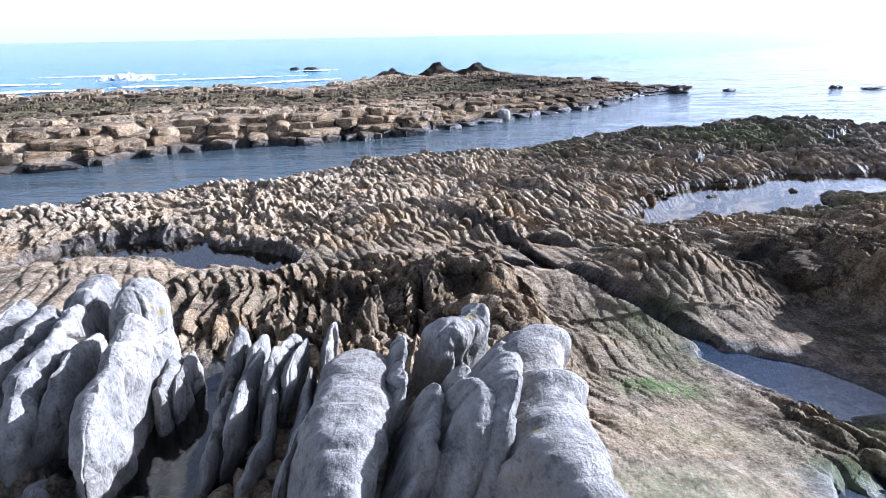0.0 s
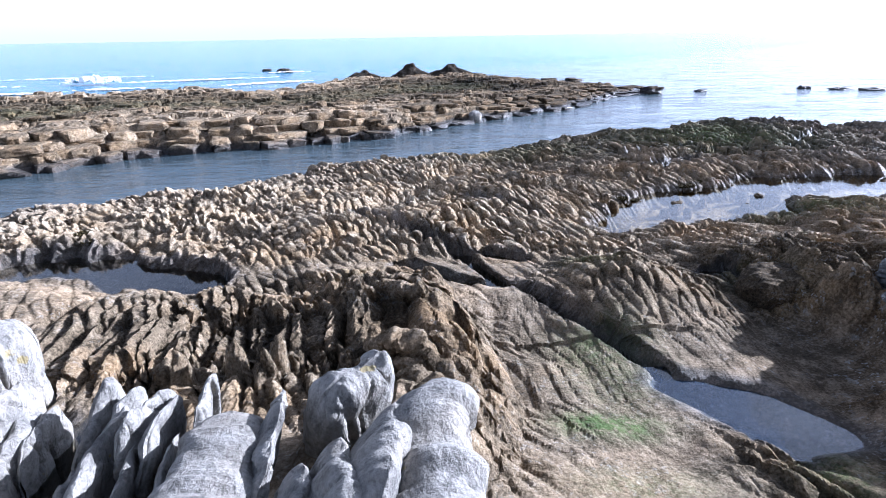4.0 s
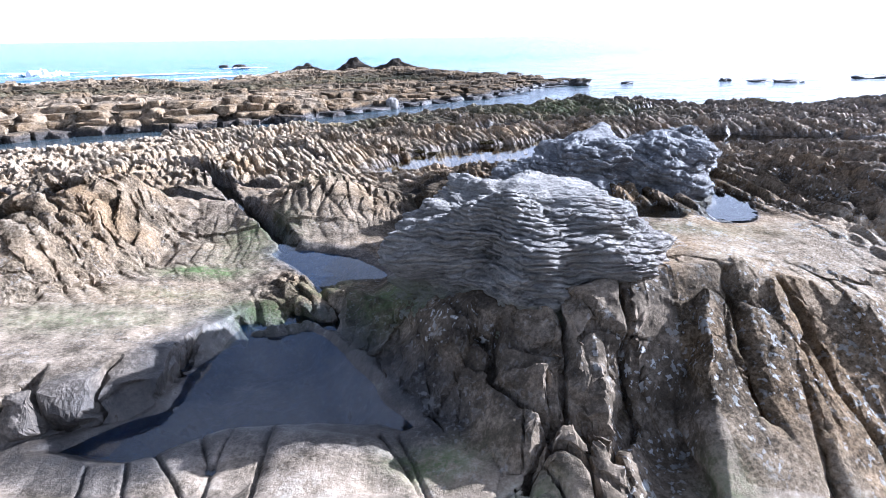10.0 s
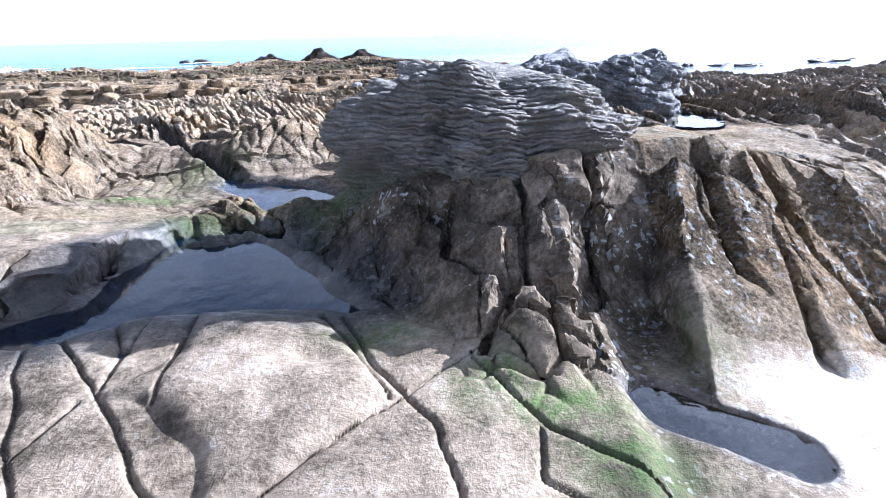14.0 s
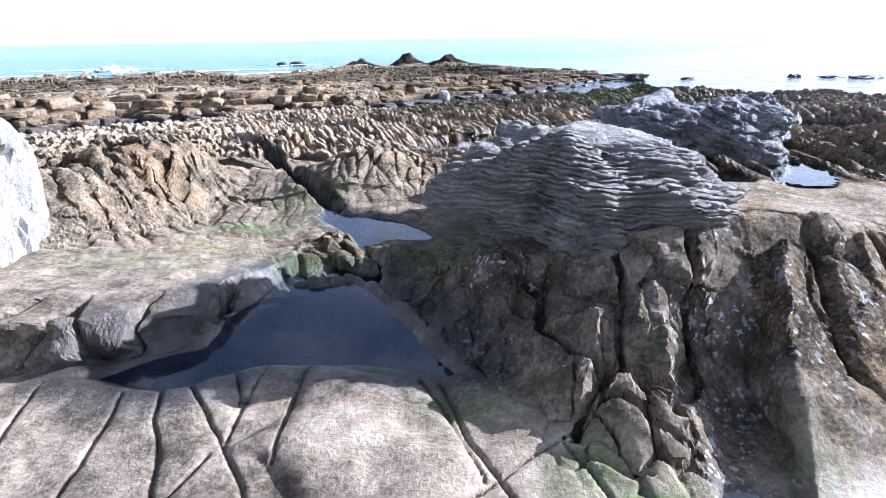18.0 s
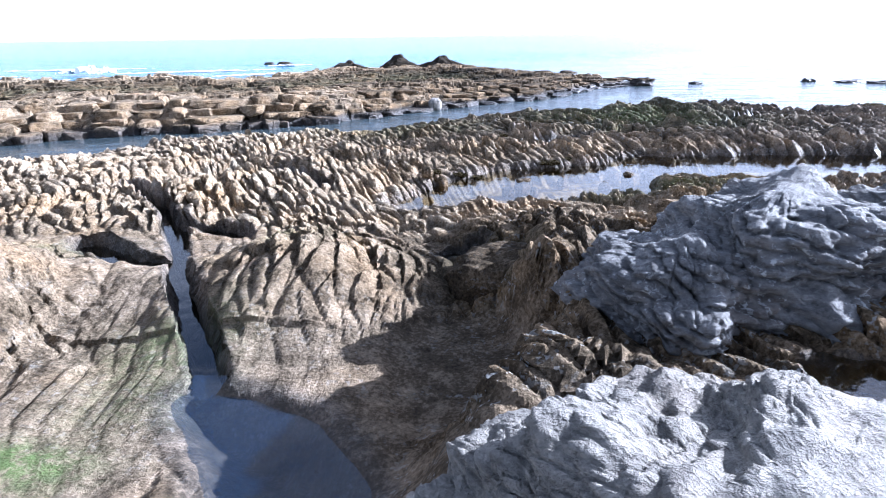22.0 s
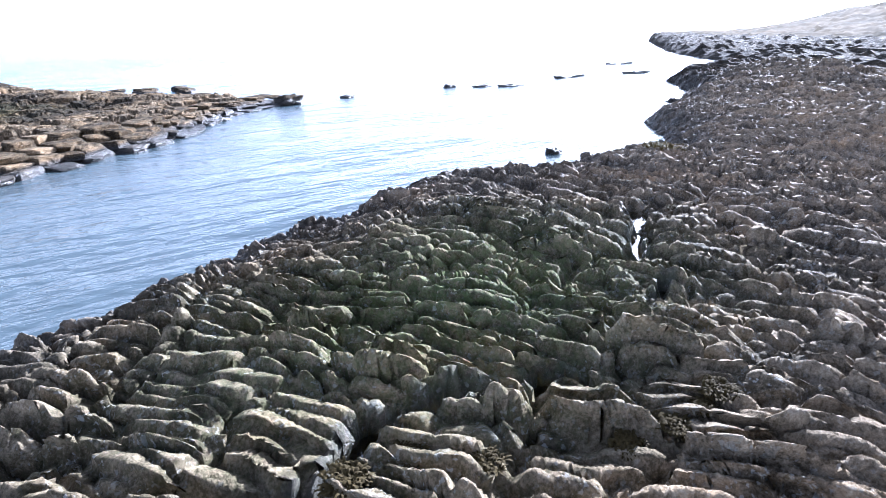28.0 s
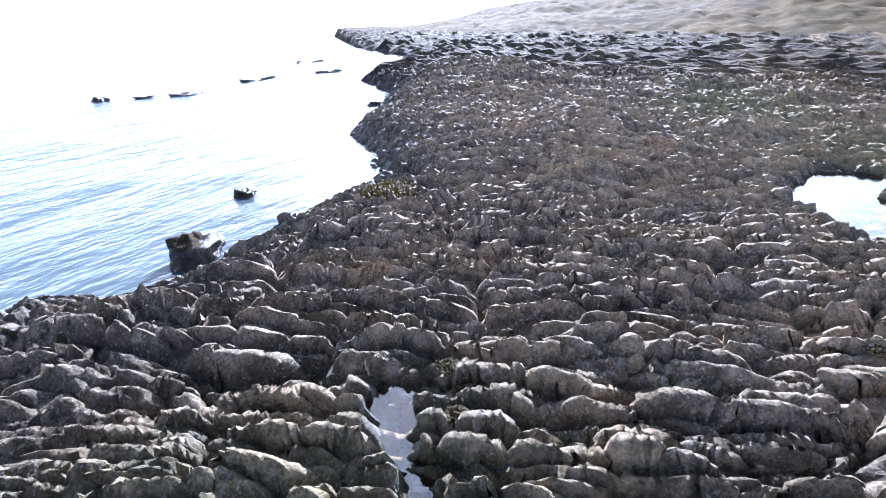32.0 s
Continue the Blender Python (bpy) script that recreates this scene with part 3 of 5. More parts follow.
def land_base(x, y):
    """Large forms of the shore: platform, wall ridge, domes."""
    # west of the ridge the water's edge keeps its own line
    own = 0.55 * (1 - sstep(9, 20, x)) * sstep(4, 9, y)
    sx, sy = x + own * 0.043 * (x - 1.5), y + own * (np.interp(y, SURVEY_Y, WORLD_Y) - y)
    d = seg_dist(sx, sy, SHORE)
    d = np.where(inside(sx, sy, LAND), d, -d) + 0.45 * fbm(x * 0.6, y * 0.6, 4, 3)
    inner = 1.5 + 0.56 * sstep(3.15, 3.75, x - 0.25 * (y - 2.5)) * (1 - sstep(4.4, 6.7, y)) * (1 - sstep(6.4, 7.5, x - 0.9 * (y - 1.4)))
    inner = np.where(y < 4.3, inner + (np.maximum(1.86 - 0.13 * (y - 1.3) - 0.06 * (x - 1.0), 1.47) - inner) * (1 - sstep(2.6, 3.1, x)) * sstep(-1.5, 0, x), inner)
    inner = inner - 0.033 * np.clip(x - 10, 0, 14) + 0.1 * fbm(x * 0.45, y * 0.45, 3, 8)
    foot, width, top = np.interp(x, CLIFF_X, FOOT_Y), np.interp(x, CLIFF_X, FACE_W), np.interp(x, CLIFF_X, TOP_Z)
    wob = 0.06 * fbm(x * 2.2, y * 2.2, 3, 21)
    t = (y - foot + wob) / width
    north = inner + (top - inner) * np.exp(-np.clip(y - foot - width, 0, 9) / 0.55)
    south = 1.575 + 0.03 * fbm(x * 1.1, y * 1.1, 3, 4) - 0.10 * sstep(4.62, 4.8, x - 0.2 * (y - 0.4)) - 0.10 * sstep(4.9, 6.2, x) - 0.06 * sstep(0.3, -1.0, y) * sstep(4.6, 5.0, x)
    fb = np.where(inside(x, y, FORE_BLOCK), seg_dist(x, y, FORE_BLOCK + FORE_BLOCK[:1]), 0)
    south = south + 0.055 * (1 - np.exp(-fb / 0.07))
    t = np.clip(t, 0, 1)
    z = south + (north - south) * (0.6 * t + 0.4 * t * t * (3 - 2 * t))
    # buttresses that run down from the wall: crest line, with a steep west side and an easy east side
    for (ax, ay, az), (bx, by, bz), east in SPURS:
        s = np.clip(((x - ax) * (bx - ax) + (y - ay) * (by - ay)) / ((bx - ax) ** 2 + (by - ay) ** 2), 0, 1.06)
        px, py = x - ax - s * (bx - ax), y - ay - s * (by - ay)
        L = math.hypot(bx - ax, by - ay)
        across = (px * -(by - ay) + py * (bx - ax)) / L + 0.05 * fbm(x * 3, y * 3, 3, 26)
        away = np.hypot(px, py)
        fall = np.where(across > 0, east, 2.6) * away + 0.9 * np.clip(away - 0.5, 0, 9)
        z = np.where((x > 4.6) & (x < 8) & (y < 2.2), np.maximum(z, az + (bz - az) * s - fall), z)
    z = z + 0.36 * bump2(x, y, 2.4, 4.9, 0.95, 1.05) - 0.08 * bump2(x, y, 3.85, 4.9, 0.3, 0.5) - 0.1 * bump2(x, y, 5.2, 7.6, 1.6, 0.5) - 0.1 * bump2(x, y, 8.5, 8.4, 1.5, 0.8) + 0.35 * bump2(x, y, 4.4, 6.1, 0.7, 0.5)
    z = z + 0.2 * bump2(x, y, 0.5, 5.0, 1.2, 0.45) + 0.15 * bump2(x, y, 0.6, 7.6, 0.8, 0.9) + 0.18 * bump2(x, y, 1.9, 9.0, 1.3, 1.2)
    # the pale block that the fins stand on
    fold = 0.12 * fbm(x * 2.4, y * 1.6, 3, 47)
    pd = np.where(inside(x, y, PALE_BLOCK), seg_dist(x, y, PALE_BLOCK + PALE_BLOCK[:1]), 0)
    z = z + 0.52 * (1 - np.exp(-np.clip(pd + fold * sstep(0, 0.2, pd), 0, 9) / 0.34)) * sstep(-7, -4, x)
    z = np.where((pd > 0) & (x > -0.3), z + 0.008 * np.sin(z * 110 + 3 * fbm(x, y, 2, 48)) + (1.7 * fold + 0.09 * fbm(x * 5, y * 2.2, 3, 49)) * sstep(0, 0.3, pd), z)
    z = z + 0.25 * bump2(x, y, 8.4, 15.6, 2.2, 1.4, 25) + 0.12 * bump2(x, y, 10.2, 17.0, 1.6, 0.7, 20) + 0.25 * bump2(x, y, 17.5, 14.6, 1.2, 0.6, -20)
    z = z + 1.0 * bump2(x, y, 34.5, 22.5, 6.5, 4.5, 25) + 0.5 * bump2(x, y, 25.0, 16.0, 4.0, 1.6, 10) + 0.5 * bump2(x, y, 24.6, 12.0, 1.5, 0.7, -20)
    rise = np.where(d > 0, 1 - np.exp(-np.clip(d, 0, 50) / np.interp(x, [6, 10, 13, 20], [0.85, 1.5, 1.5, 0.8])), 0)
    z = np.where(d > 0, z * rise, 0.8 * d)
    # land behind the beach
    far = np.hypot(x - 8, (y - 13))
    ang = np.degrees(np.arctan2(y - 13, x - 8))
    hill = sstep(72, 150, far) * np.interp(ang, [-80, -15, 5, 16, 22, 27, 38], [13, 11, 9, 7.5, 4.0, 1.6, 0.6])
    hill = hill * (1 + 0.5 * fbm(x * 0.03, y * 0.03, 4, 31))
    z = np.where(d > 0, z + hill * rise, z)
    z = z + np.where(d > 1, sstep(26, 50, far), 0) * (0.35 * fbm(x * 0.35, y * 0.5, 4, 33) + 0.4 * fbm(x * 1.1, y * 1.5, 3, 36))
    # long low ledges across the far shelf
    u, v = 0.4 * x - 0.91 * y, 0.91 * x + 0.4 * y
    ledge = fbm(u * 0.22, v * 0.9 + 0.6 * fbm(u * 0.3, v * 0.3, 2, 38), 4, 37)
    z = z + np.where(d > 0.5, sstep(13, 26, far) * (1 - sstep(70, 110, far)), 0) * (0.55 * np.clip(ledge, -0.2, 0.5) + 0.5 * np.clip(fbm(u * 0.12, v * 0.35, 3, 41) - 0.12, 0, 1))
    return np.maximum(z, -2.2), d, far, hill


def rib_zone(x, y):
    """How strongly the beds stand out as ribs, and how wide they are."""
    a = np.interp(x, [2.5, 5.5, 8.0], [0.12, 0.16, 0.18]) * sstep(5.7, 6.6, y + 0.25 * fbm(x, y, 2, 5)) + 0.0 * x
    a = np.maximum(a, 0.13 * bump2(x, y, -0.6, 5.4, 1.6, 0.4))
    a = np.maximum(a, 0.11 * bump2(x, y, 2.6, 5.3, 1.3, 1.0))
    a = np.maximum(a, 0.085 * bump2(x, y, 2.65, 3.0, 0.4, 0.75))
    a = np.maximum(a, 0.15 * sstep(6.9, 8.0, x))
    a = np.maximum(a, 0.12 * sstep(3.3, 4.0, x) * sstep(3.2, 4.0, y))
    a = np.maximum(a, 0.12 * (1 - sstep(-1.2, -0.4, x)) * sstep(1.0, 2.0, y) * (1 - 0.75 * sstep(3.1, 3.8, y)) * (1 - bump2(x, y, -1.6, 2.4, 0.6, 0.8)))
    a = np.maximum(a, 0.15 * bump2(x, y, 0.55, 3.75, 0.55, 1.15))
    a = np.maximum(a, 0.17 * np.clip(1.4 * bump2(x, y, -0.9, 4.0, 1.9, 1.1), 0, 1))
    a = a * (1 - 0.3 * bump2(x, y, 6.3, 7.9, 2.2, 0.9)) * (1 - 0.3 * sstep(16, 24, x))
    return a


def beds(x, y, ax, ay, length, thick, s, lean=0.35, gap=0.24):
    """Upright beds broken into short fins: long axis (ax, ay), irregular joints, notched and tilted crests."""
    u = (x * ax + y * ay + 0.22 * fbm(x * 0.7, y * 0.7, 3, s)) / length
    v = (y * ax - x * ay + 0.30 * fbm(x * 0.5, y * 0.5, 3, s + 3) + 0.035 * fbm(x * 4, y * 4, 2, s + 6)) / thick
    d1, d2, i, j, cu, cv = voronoi(u + 0.25 * fbm(v * 0.5, u, 2, s + 8), v, s, 0.95)
    e = d2 - d1
    r, r2, r3 = hash2(i, j, s + 10), hash2(i, j, s + 11), hash2(i, j, s + 12)
    edge = 1 - np.exp(-(e / gap) ** 1.5) * (0.55 + 0.45 * hash2(i, j, s + 13))
    n1, n2, ni, nj, nu, nv = voronoi(u * 2.6 + 5.1, v * 0.85 + 0.3 * r, s + 20)
    notch = np.exp(-((n2 - n1) / 0.12) ** 2) * (0.25 + 0.5 * hash2(ni, nj, s + 22))
    crest = 0.72 + 0.42 * r + 0.6 * (r2 - 0.35) * cu - lean * cv * (0.4 + r3) - 0.30 * notch + 0.22 * (hash2(ni, nj, s + 21) - 0.5)
    h = crest * edge + 0.14 * fbm(x * 7, y * 7, 4, s + 16) * edge
    return h, (i.astype(np.int64) + 4000) * 16384 + j.astype(np.int64) + 8000


def terrain(x, y):
    wx0, wy0 = x, y
    x, y = to_survey(x, y)
    z, d, far, hill = land_base(x, y)
    pit = np.where(inside(wx0, wy0, PIT), seg_dist(wx0, wy0, PIT + PIT[:1]), 0)
    z = z + (1.47 - z) * (1 - np.exp(-pit / 0.12))
    west, wcell = beds(x, y, 0.45, -0.89, 0.5, 0.115, 500, 0.35, 0.2)
    mid, mcell = beds(x, y, 0.85, -0.53, 0.75, 0.15, 520, 0.5, 0.2)
    east, ecell = beds(x, y, 0.25, -0.97, 1.2, 0.16, 540, 0.95, 0.17)
    ridge, rcell = beds(x, y, 0.60, -0.80, 0.75, 0.135, 560, 0.75, 0.2)
    m = sstep(6.6, 8.2, x - 0.35 * (y - 9))
    c = np.maximum(sstep(0.25, 0.6, bump2(x, y, 6.2, 6.7, 2.6, 1.5)), sstep(0.05, 0.3, bump2(x, y, 0.55, 3.75, 0.7, 1.3)), sstep(0.1, 0.35, bump2(x, y, -0.9, 4.0, 1.9, 1.2)))
    rm = sstep(10.4, 11.6, y + 0.5 * fbm(x * 0.8, y * 0.8, 2, 564)) * sstep(2.5, 4.5, x)
    west = west + (ridge - west) * rm
    wcell = np.where(rm > 0.5, rcell + (1 << 42), wcell)
    rib = west + (east - west) * m
    rib = rib + (mid - rib) * c
    cell = np.where(c > 0.5, mcell + (1 << 41), np.where(m < 0.5, wcell, ecell + (1 << 40)))
    amp = rib_zone(x, y) * np.exp(-pit / 0.06)
    # wider clefts between packets of beds
    bend = fbm(x * 0.4, y * 0.4, 3, 12)
    g1, g2, gi, gj, gu, gv = voronoi((0.77 * x + 0.64 * y + 0.35 * bend) / 1.5, (-0.64 * x + 0.77 * y) / 2.6, 80)
    cleft = np.exp(-((g2 - g1) / 0.05) ** 2)
    k1, k2, ki, kj, ku, kv = voronoi((0.77 * x + 0.64 * y + 0.3 * bend) / 0.55, (-0.64 * x + 0.77 * y) / 0.8, 84)
    cleft = np.maximum(cleft, 0.55 * np.exp(-((k2 - k1) / 0.07) ** 2))
    rg = hash2(gi, gj, 82)
    vary = 0.45 + 1.05 * hash2(ki, kj, 89)
    west_part = (1 - m) * sstep(5.8, 6.4, y)
    rib = 0.62 + (rib - 0.62) * (1 + (vary - 1) * west_part)
    low = 1 - sstep(0, 1.0, -d)
    z = z + amp * (rib * 1.2 - 0.62) * low + amp * 1.1 * (rg - 0.45) + amp * (0.55 * (hash2(ki, kj, 85) - 0.5) + 0.5 * (hash2(ki, kj, 87) - 0.5) * ku + 0.5 * (hash2(ki, kj, 88) - 0.5) * kv) - cleft * amp * 0.9 + amp * 0.7 * fbm(x * 0.9, y * 0.9, 3, 86)
    prof = np.clip(rib, 0, 1)
    # smooth slabs: fine relief, ripples, joints
    calm = 1 - sstep(0.0, 0.08, amp)
    z = z + calm * (0.028 * fbm(x * 2.5, y * 2.5, 3, 90) + 0.005 * fbm(x * 11, y * 11, 3, 93) + 0.018 * fbm(x * 5.5 + 2.2 * y, y * 1.3 - 0.5 * x, 3, 94) * ((y > 1.9) & (x < 3.1) & (x > 0.4)))
    near = (x > -1) & (x < 8) & (y < 3.5)
    if near.any():
        xn, yn = x[near], y[near]
        wx, wy = xn + 0.025 * fbm(xn * 4, yn * 4, 3, 96), yn + 0.025 * fbm(xn * 4, yn * 4, 3, 98)
        cut = np.zeros(xn.shape)
        for line in SLAB_JOINTS:
            q = seg_dist(wx, wy, line)
            cut = np.maximum(cut, 0.03 * np.exp(-(q / 0.007) ** 2) + 0.003 * np.exp(-(q / 0.05) ** 2))
        for line in WALL_CRACKS:
            cut = np.maximum(cut, 0.16 * np.exp(-(seg_dist(wx, wy, line) / 0.028) ** 2))
        # blocks along the edge of the algae slab, and the blocks of the wall
        rise = yn - np.interp(xn, CLIFF_X, FOOT_Y)
        face = np.interp(xn, CLIFF_X, FACE_W)
        front = sstep(0.0, 0.10, rise) * (1 - sstep(0.2, 0.42, rise)) * (xn < 3.2)
        b1, b2, bi, bj, bu, bv = voronoi(wx / 0.3, wy / 0.6, 120)
        cut = cut + front * (0.20 * np.exp(-((b2 - b1) / 0.09) ** 2) + 0.10 * hash2(bi, bj, 122))
        wall = sstep(0.0, 0.2, rise) * (1 - sstep(0.9, 1.15, rise / face)) * (xn >= 3.2) * (1 - 0.55 * sstep(4.9, 5.1, xn))
        wall = np.maximum(wall, 0.45 * sstep(4.9, 5.1, xn) * sstep(0.75, 1.0, yn) * (1 - sstep(2.0, 2.3, yn)))
        w1, w2, wi, wj, wu, wv = voronoi(wx / 0.5, wy / 0.7, 126)
        s1, s2, si, sj, su, sv = voronoi(wx / 0.17, wy / 0.3, 137)
        cut = cut - wall * (0.06 * fbm(xn * 2.6, yn * 2.0, 4, 130) + 0.09 * (hash2(wi, wj, 127) - 0.5) + 0.28 * (hash2(wi, wj, 128) - 0.5) * wu + 0.2 * (hash2(wi, wj, 129) - 0.5) * wv - 0.04 * np.exp(-((w2 - w1) / 0.025) ** 2) + 0.03 * (hash2(si, sj, 135) - 0.5) + 0.08 * (hash2(si, sj, 136) - 0.5) * su + 0.03 * fbm(xn * 9, yn * 9, 4, 139))
        low_w = bump2(xn, yn, 4.4, 0.72, 0.3, 0.3)
        k1, k2, ki, kj, ku, kv = voronoi(wx / 0.15, wy / 0.24, 133)
        cut = cut + low_w * (0.13 * np.exp(-((k2 - k1) / 0.1) ** 2) - 0.16 * hash2(ki, kj, 134))
        # two weathered hollows on the fore slab
        cut = cut + 0.04 * bump2(xn, yn, 3.45, 0.72, 0.16, 0.10) + 0.05 * bump2(xn, yn, 2.6, 0.92, 0.06, 0.05) + 0.04 * bump2(xn, yn, 2.4, 0.1, 0.06, 0.04)
        z[near] = z[near] - cut
        # which block or slab each place belongs to
        sides = np.zeros(xn.shape, np.int64)
        for k, line in enumerate(SLAB_JOINTS):
            (ax, ay), (bx, by) = line[0], line[-1]
            sides += ((bx - ax) * (wy - ay) - (by - ay) * (wx - ax) > 0).astype(np.int64) << k
        blocks = np.where(rise < 0, sides + (1 << 50), np.where(wall > 0.3, (wi.astype(np.int64) + 500) * 2048 + wj.astype(np.int64) + (1 << 51), np.where(front > 0.3, (bi.astype(np.int64) + 500) * 2048 + bj.astype(np.int64) + (1 << 52), -1)))
        cell[near] = np.where(yn < 3.3, blocks, cell[near])
    wet, gold = np.zeros(x.shape), np.zeros(x.shape)
    for line, r, floor, level, deep, body in POOLS:
        xs, ys = [p[0] for p in line], [p[1] for p in line]
        m = (wx0 > min(xs) - 2) & (wx0 < max(xs) + 2) & (wy0 > min(ys) - 2) & (wy0 < max(ys) + 2)
        if not m.any():
            continue
        xm, ym, zm = wx0[m], wy0[m], z[m]
        if r == 0:
            soft = 0.08 if body == 0 else 0.03
            ex, ey = xm + soft * fbm(xm * 3, ym * 3, 3, 140), ym + soft * fbm(xm * 3, ym * 3, 3, 144)
            q = seg_dist(ex, ey, line + line[:1]) * np.where(inside(ex, ey, line), -1, 1)
            if body == 0:
                q = np.maximum(q, seg_dist(ex, ey, POOL_ISLE + POOL_ISLE[:1]) * np.where(inside(ex, ey, POOL_ISLE), 1, -1))
            k = 1 - sstep(-0.3 if body == 5 else -0.16, 0.04 if body == 5 else 0.2, q)
            if body == 0:
                bank = level + 0.03 + np.clip(q, 0, 9) * np.where(ym < 10.0, 0.17, 0.27) + amp[m] * (rib[m] - 0.45) * 0.9 + 0.06 * fbm(xm * 2, ym * 2, 3, 146)
                zm = np.where((q > -0.2) & (q < np.where(ym < 10.0, 2.0, 1.5)), np.minimum(zm, bank), zm)
            keep = amp[m] * np.clip(rib[m] - 0.85, -1, 1) * 0.6 * sstep(-0.35, 0.0, q)
            near_edge = 1 - sstep(0.0, 0.3, q)
        else:
            q = seg_dist(xm + 0.8 * r * fbm(xm * 2.4, ym * 2.4, 3, 140), ym + 0.8 * r * fbm(xm * 2.4, ym * 2.4, 3, 144), line)
            k = 1 - sstep(r * 0.75, r * 1.3 + (0.12 if r > 0.13 else 0.06), q)
            keep = amp[m] * np.clip(rib[m] - 0.6, -1, 1) * (0.85 if r < 0.18 else 0.4)
            near_edge = 1 - sstep(r * 1.1, r * 1.2 + (0.25 if r > 0.13 else 0.1), q)
        z[m] = zm + (np.minimum(zm, floor + keep + 0.05 * fbm(xm * 5, ym * 5, 3, 150)) - zm) * k
        if body == 0:
            near_edge = near_edge * 0.7
        if body in (0, 7, 10, 12):
            gold[m] = np.maximum(gold[m], 1.0 * k * (1 - sstep(level - 0.04, level + 0.02, z[m])))
        wet[m] = np.maximum(wet[m], near_edge)
    # tone: pale inland of the pools, dark where the tide stands longest
    tone = 0.52 - 0.04 * sstep(5.5, 9.0, x + 0.2 * fbm(x, y, 3, 160)) + 0.11 * (1 - sstep(0.5, 3.5, x)) * sstep(6, 8, y)
    tone = tone - 0.30 * np.exp(-(np.clip(d, 0, 9) / 1.3)) - 0.19 * sstep(10.8, 12.6, y) * sstep(1.0, 4.0, x) * (1 - 0.5 * sstep(10, 14, x))
    tone = tone + 0.10 * bump2(x, y, 3.6, 7.2, 3.0, 1.6) + 0.09 * bump2(x, y, 8.0, 7.3, 2.6, 1.7)
    # the wall ridge is darker on its face and paler along its top
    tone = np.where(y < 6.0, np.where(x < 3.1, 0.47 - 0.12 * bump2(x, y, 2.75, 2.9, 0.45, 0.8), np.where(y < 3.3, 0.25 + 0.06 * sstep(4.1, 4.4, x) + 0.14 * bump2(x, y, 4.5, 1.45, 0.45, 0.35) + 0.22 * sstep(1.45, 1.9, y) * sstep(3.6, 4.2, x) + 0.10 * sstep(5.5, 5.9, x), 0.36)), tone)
    tone = tone - 0.05 * sstep(3.2, 3.9, x) * sstep(3.0, 4.5, y) * (1 - sstep(7, 9, y)) - 0.14 * bump2(x, y, -0.7, 4.0, 1.7, 0.9)
    south = sstep(-0.12, 0.12, np.minimum(np.interp(x, CLIFF_X, FOOT_Y), np.where(x > 4.66, 0.55, 9)) - y)
    # east of x 4.9 the sun's blaze on the ground is put into the tone
    # x 4.1 to 4.9: algae-dark, with the wall's shadow put into the tone
    tone = tone + (0.48 - 0.07 * (1 - sstep(2.35, 2.75, x + 0.75 * (y - 0.6))) + 0.10 * fbm(x * 1.7, y * 1.7, 4, 165) + 0.22 * sstep(4.9, 5.3, x) - 0.22 * bump2(x, y, 2.95, 0.3, 0.18, 0.4, 30) - 0.25 * bump2(x, y, 3.45, 0.88, 0.22, 0.09) - 0.16 * sstep(4.1, 4.4, x) * (1 - sstep(4.7, 4.9, x)) - tone) * south
    # paler crests and darker gaps: the shade between ribs is put into the tone
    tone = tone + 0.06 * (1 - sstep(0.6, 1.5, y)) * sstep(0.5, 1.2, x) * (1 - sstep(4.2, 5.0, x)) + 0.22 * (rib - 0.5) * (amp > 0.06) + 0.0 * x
    tone = tone - 0.25 * wet - 0.08 * sstep(18, 34, far) - 0.30 * sstep(26, 44, far)
    green = np.zeros(x.shape)
    for cx, cy, rx, ry, k in ALGAE:
        green = np.maximum(green, k * bump2(x, y, cx, cy, rx, ry))
    wet = np.clip(wet + 0.35 * (1 - 0.9 * sstep(22, 45, far)) * sstep(6, 11, x + 0.6 * fbm(x * 0.7, y * 0.7, 3, 170)) * (1 - 0.6 * prof) + np.exp(-np.clip(d, 0, 9) / 0.8), 0, 1)
    # the sunlit slope under the buttress is painted paler as well
    tone = tone - 0.2 * gold + 0.32 * bump2(x, y, 5.5, 0.55, 0.5, 0.4)
    wet = wet * (1 - 0.45 * sstep(14, 24, x) - 0.5 * sstep(34, 44, x)) + 0.0 * y
    fleck = np.clip(0.25 + 0.75 * sstep(3.3, 4.0, x) * (y < 4) + 0.3 * (x > 4), 0, 1) * np.where((y < 1.5) & (x < 4.6), 0.3, 1)
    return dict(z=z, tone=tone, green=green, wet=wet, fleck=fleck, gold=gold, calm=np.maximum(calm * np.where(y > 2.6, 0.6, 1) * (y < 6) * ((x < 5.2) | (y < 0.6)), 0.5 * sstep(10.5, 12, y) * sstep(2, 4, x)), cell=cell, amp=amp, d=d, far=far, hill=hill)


REEF = [(-60, -4), (-34, 6.5), (-20, 14.2), (-15.4, 17.0), (-13.4, 18.3), (-11.1, 20.9), (-6.3, 22.3), (-1.9, 24.6), (1.8, 28.5), (7.4, 33.0), (11.8, 39.0), (15.4, 41.6),
        (11.6, 45.4), (5.5, 50.5), (2.0, 52.5), (-7.7, 49.0), (-12.9, 38.6), (-21.0, 38.2), (-29.0, 33.8), (-48, 22), (-60, 12)]


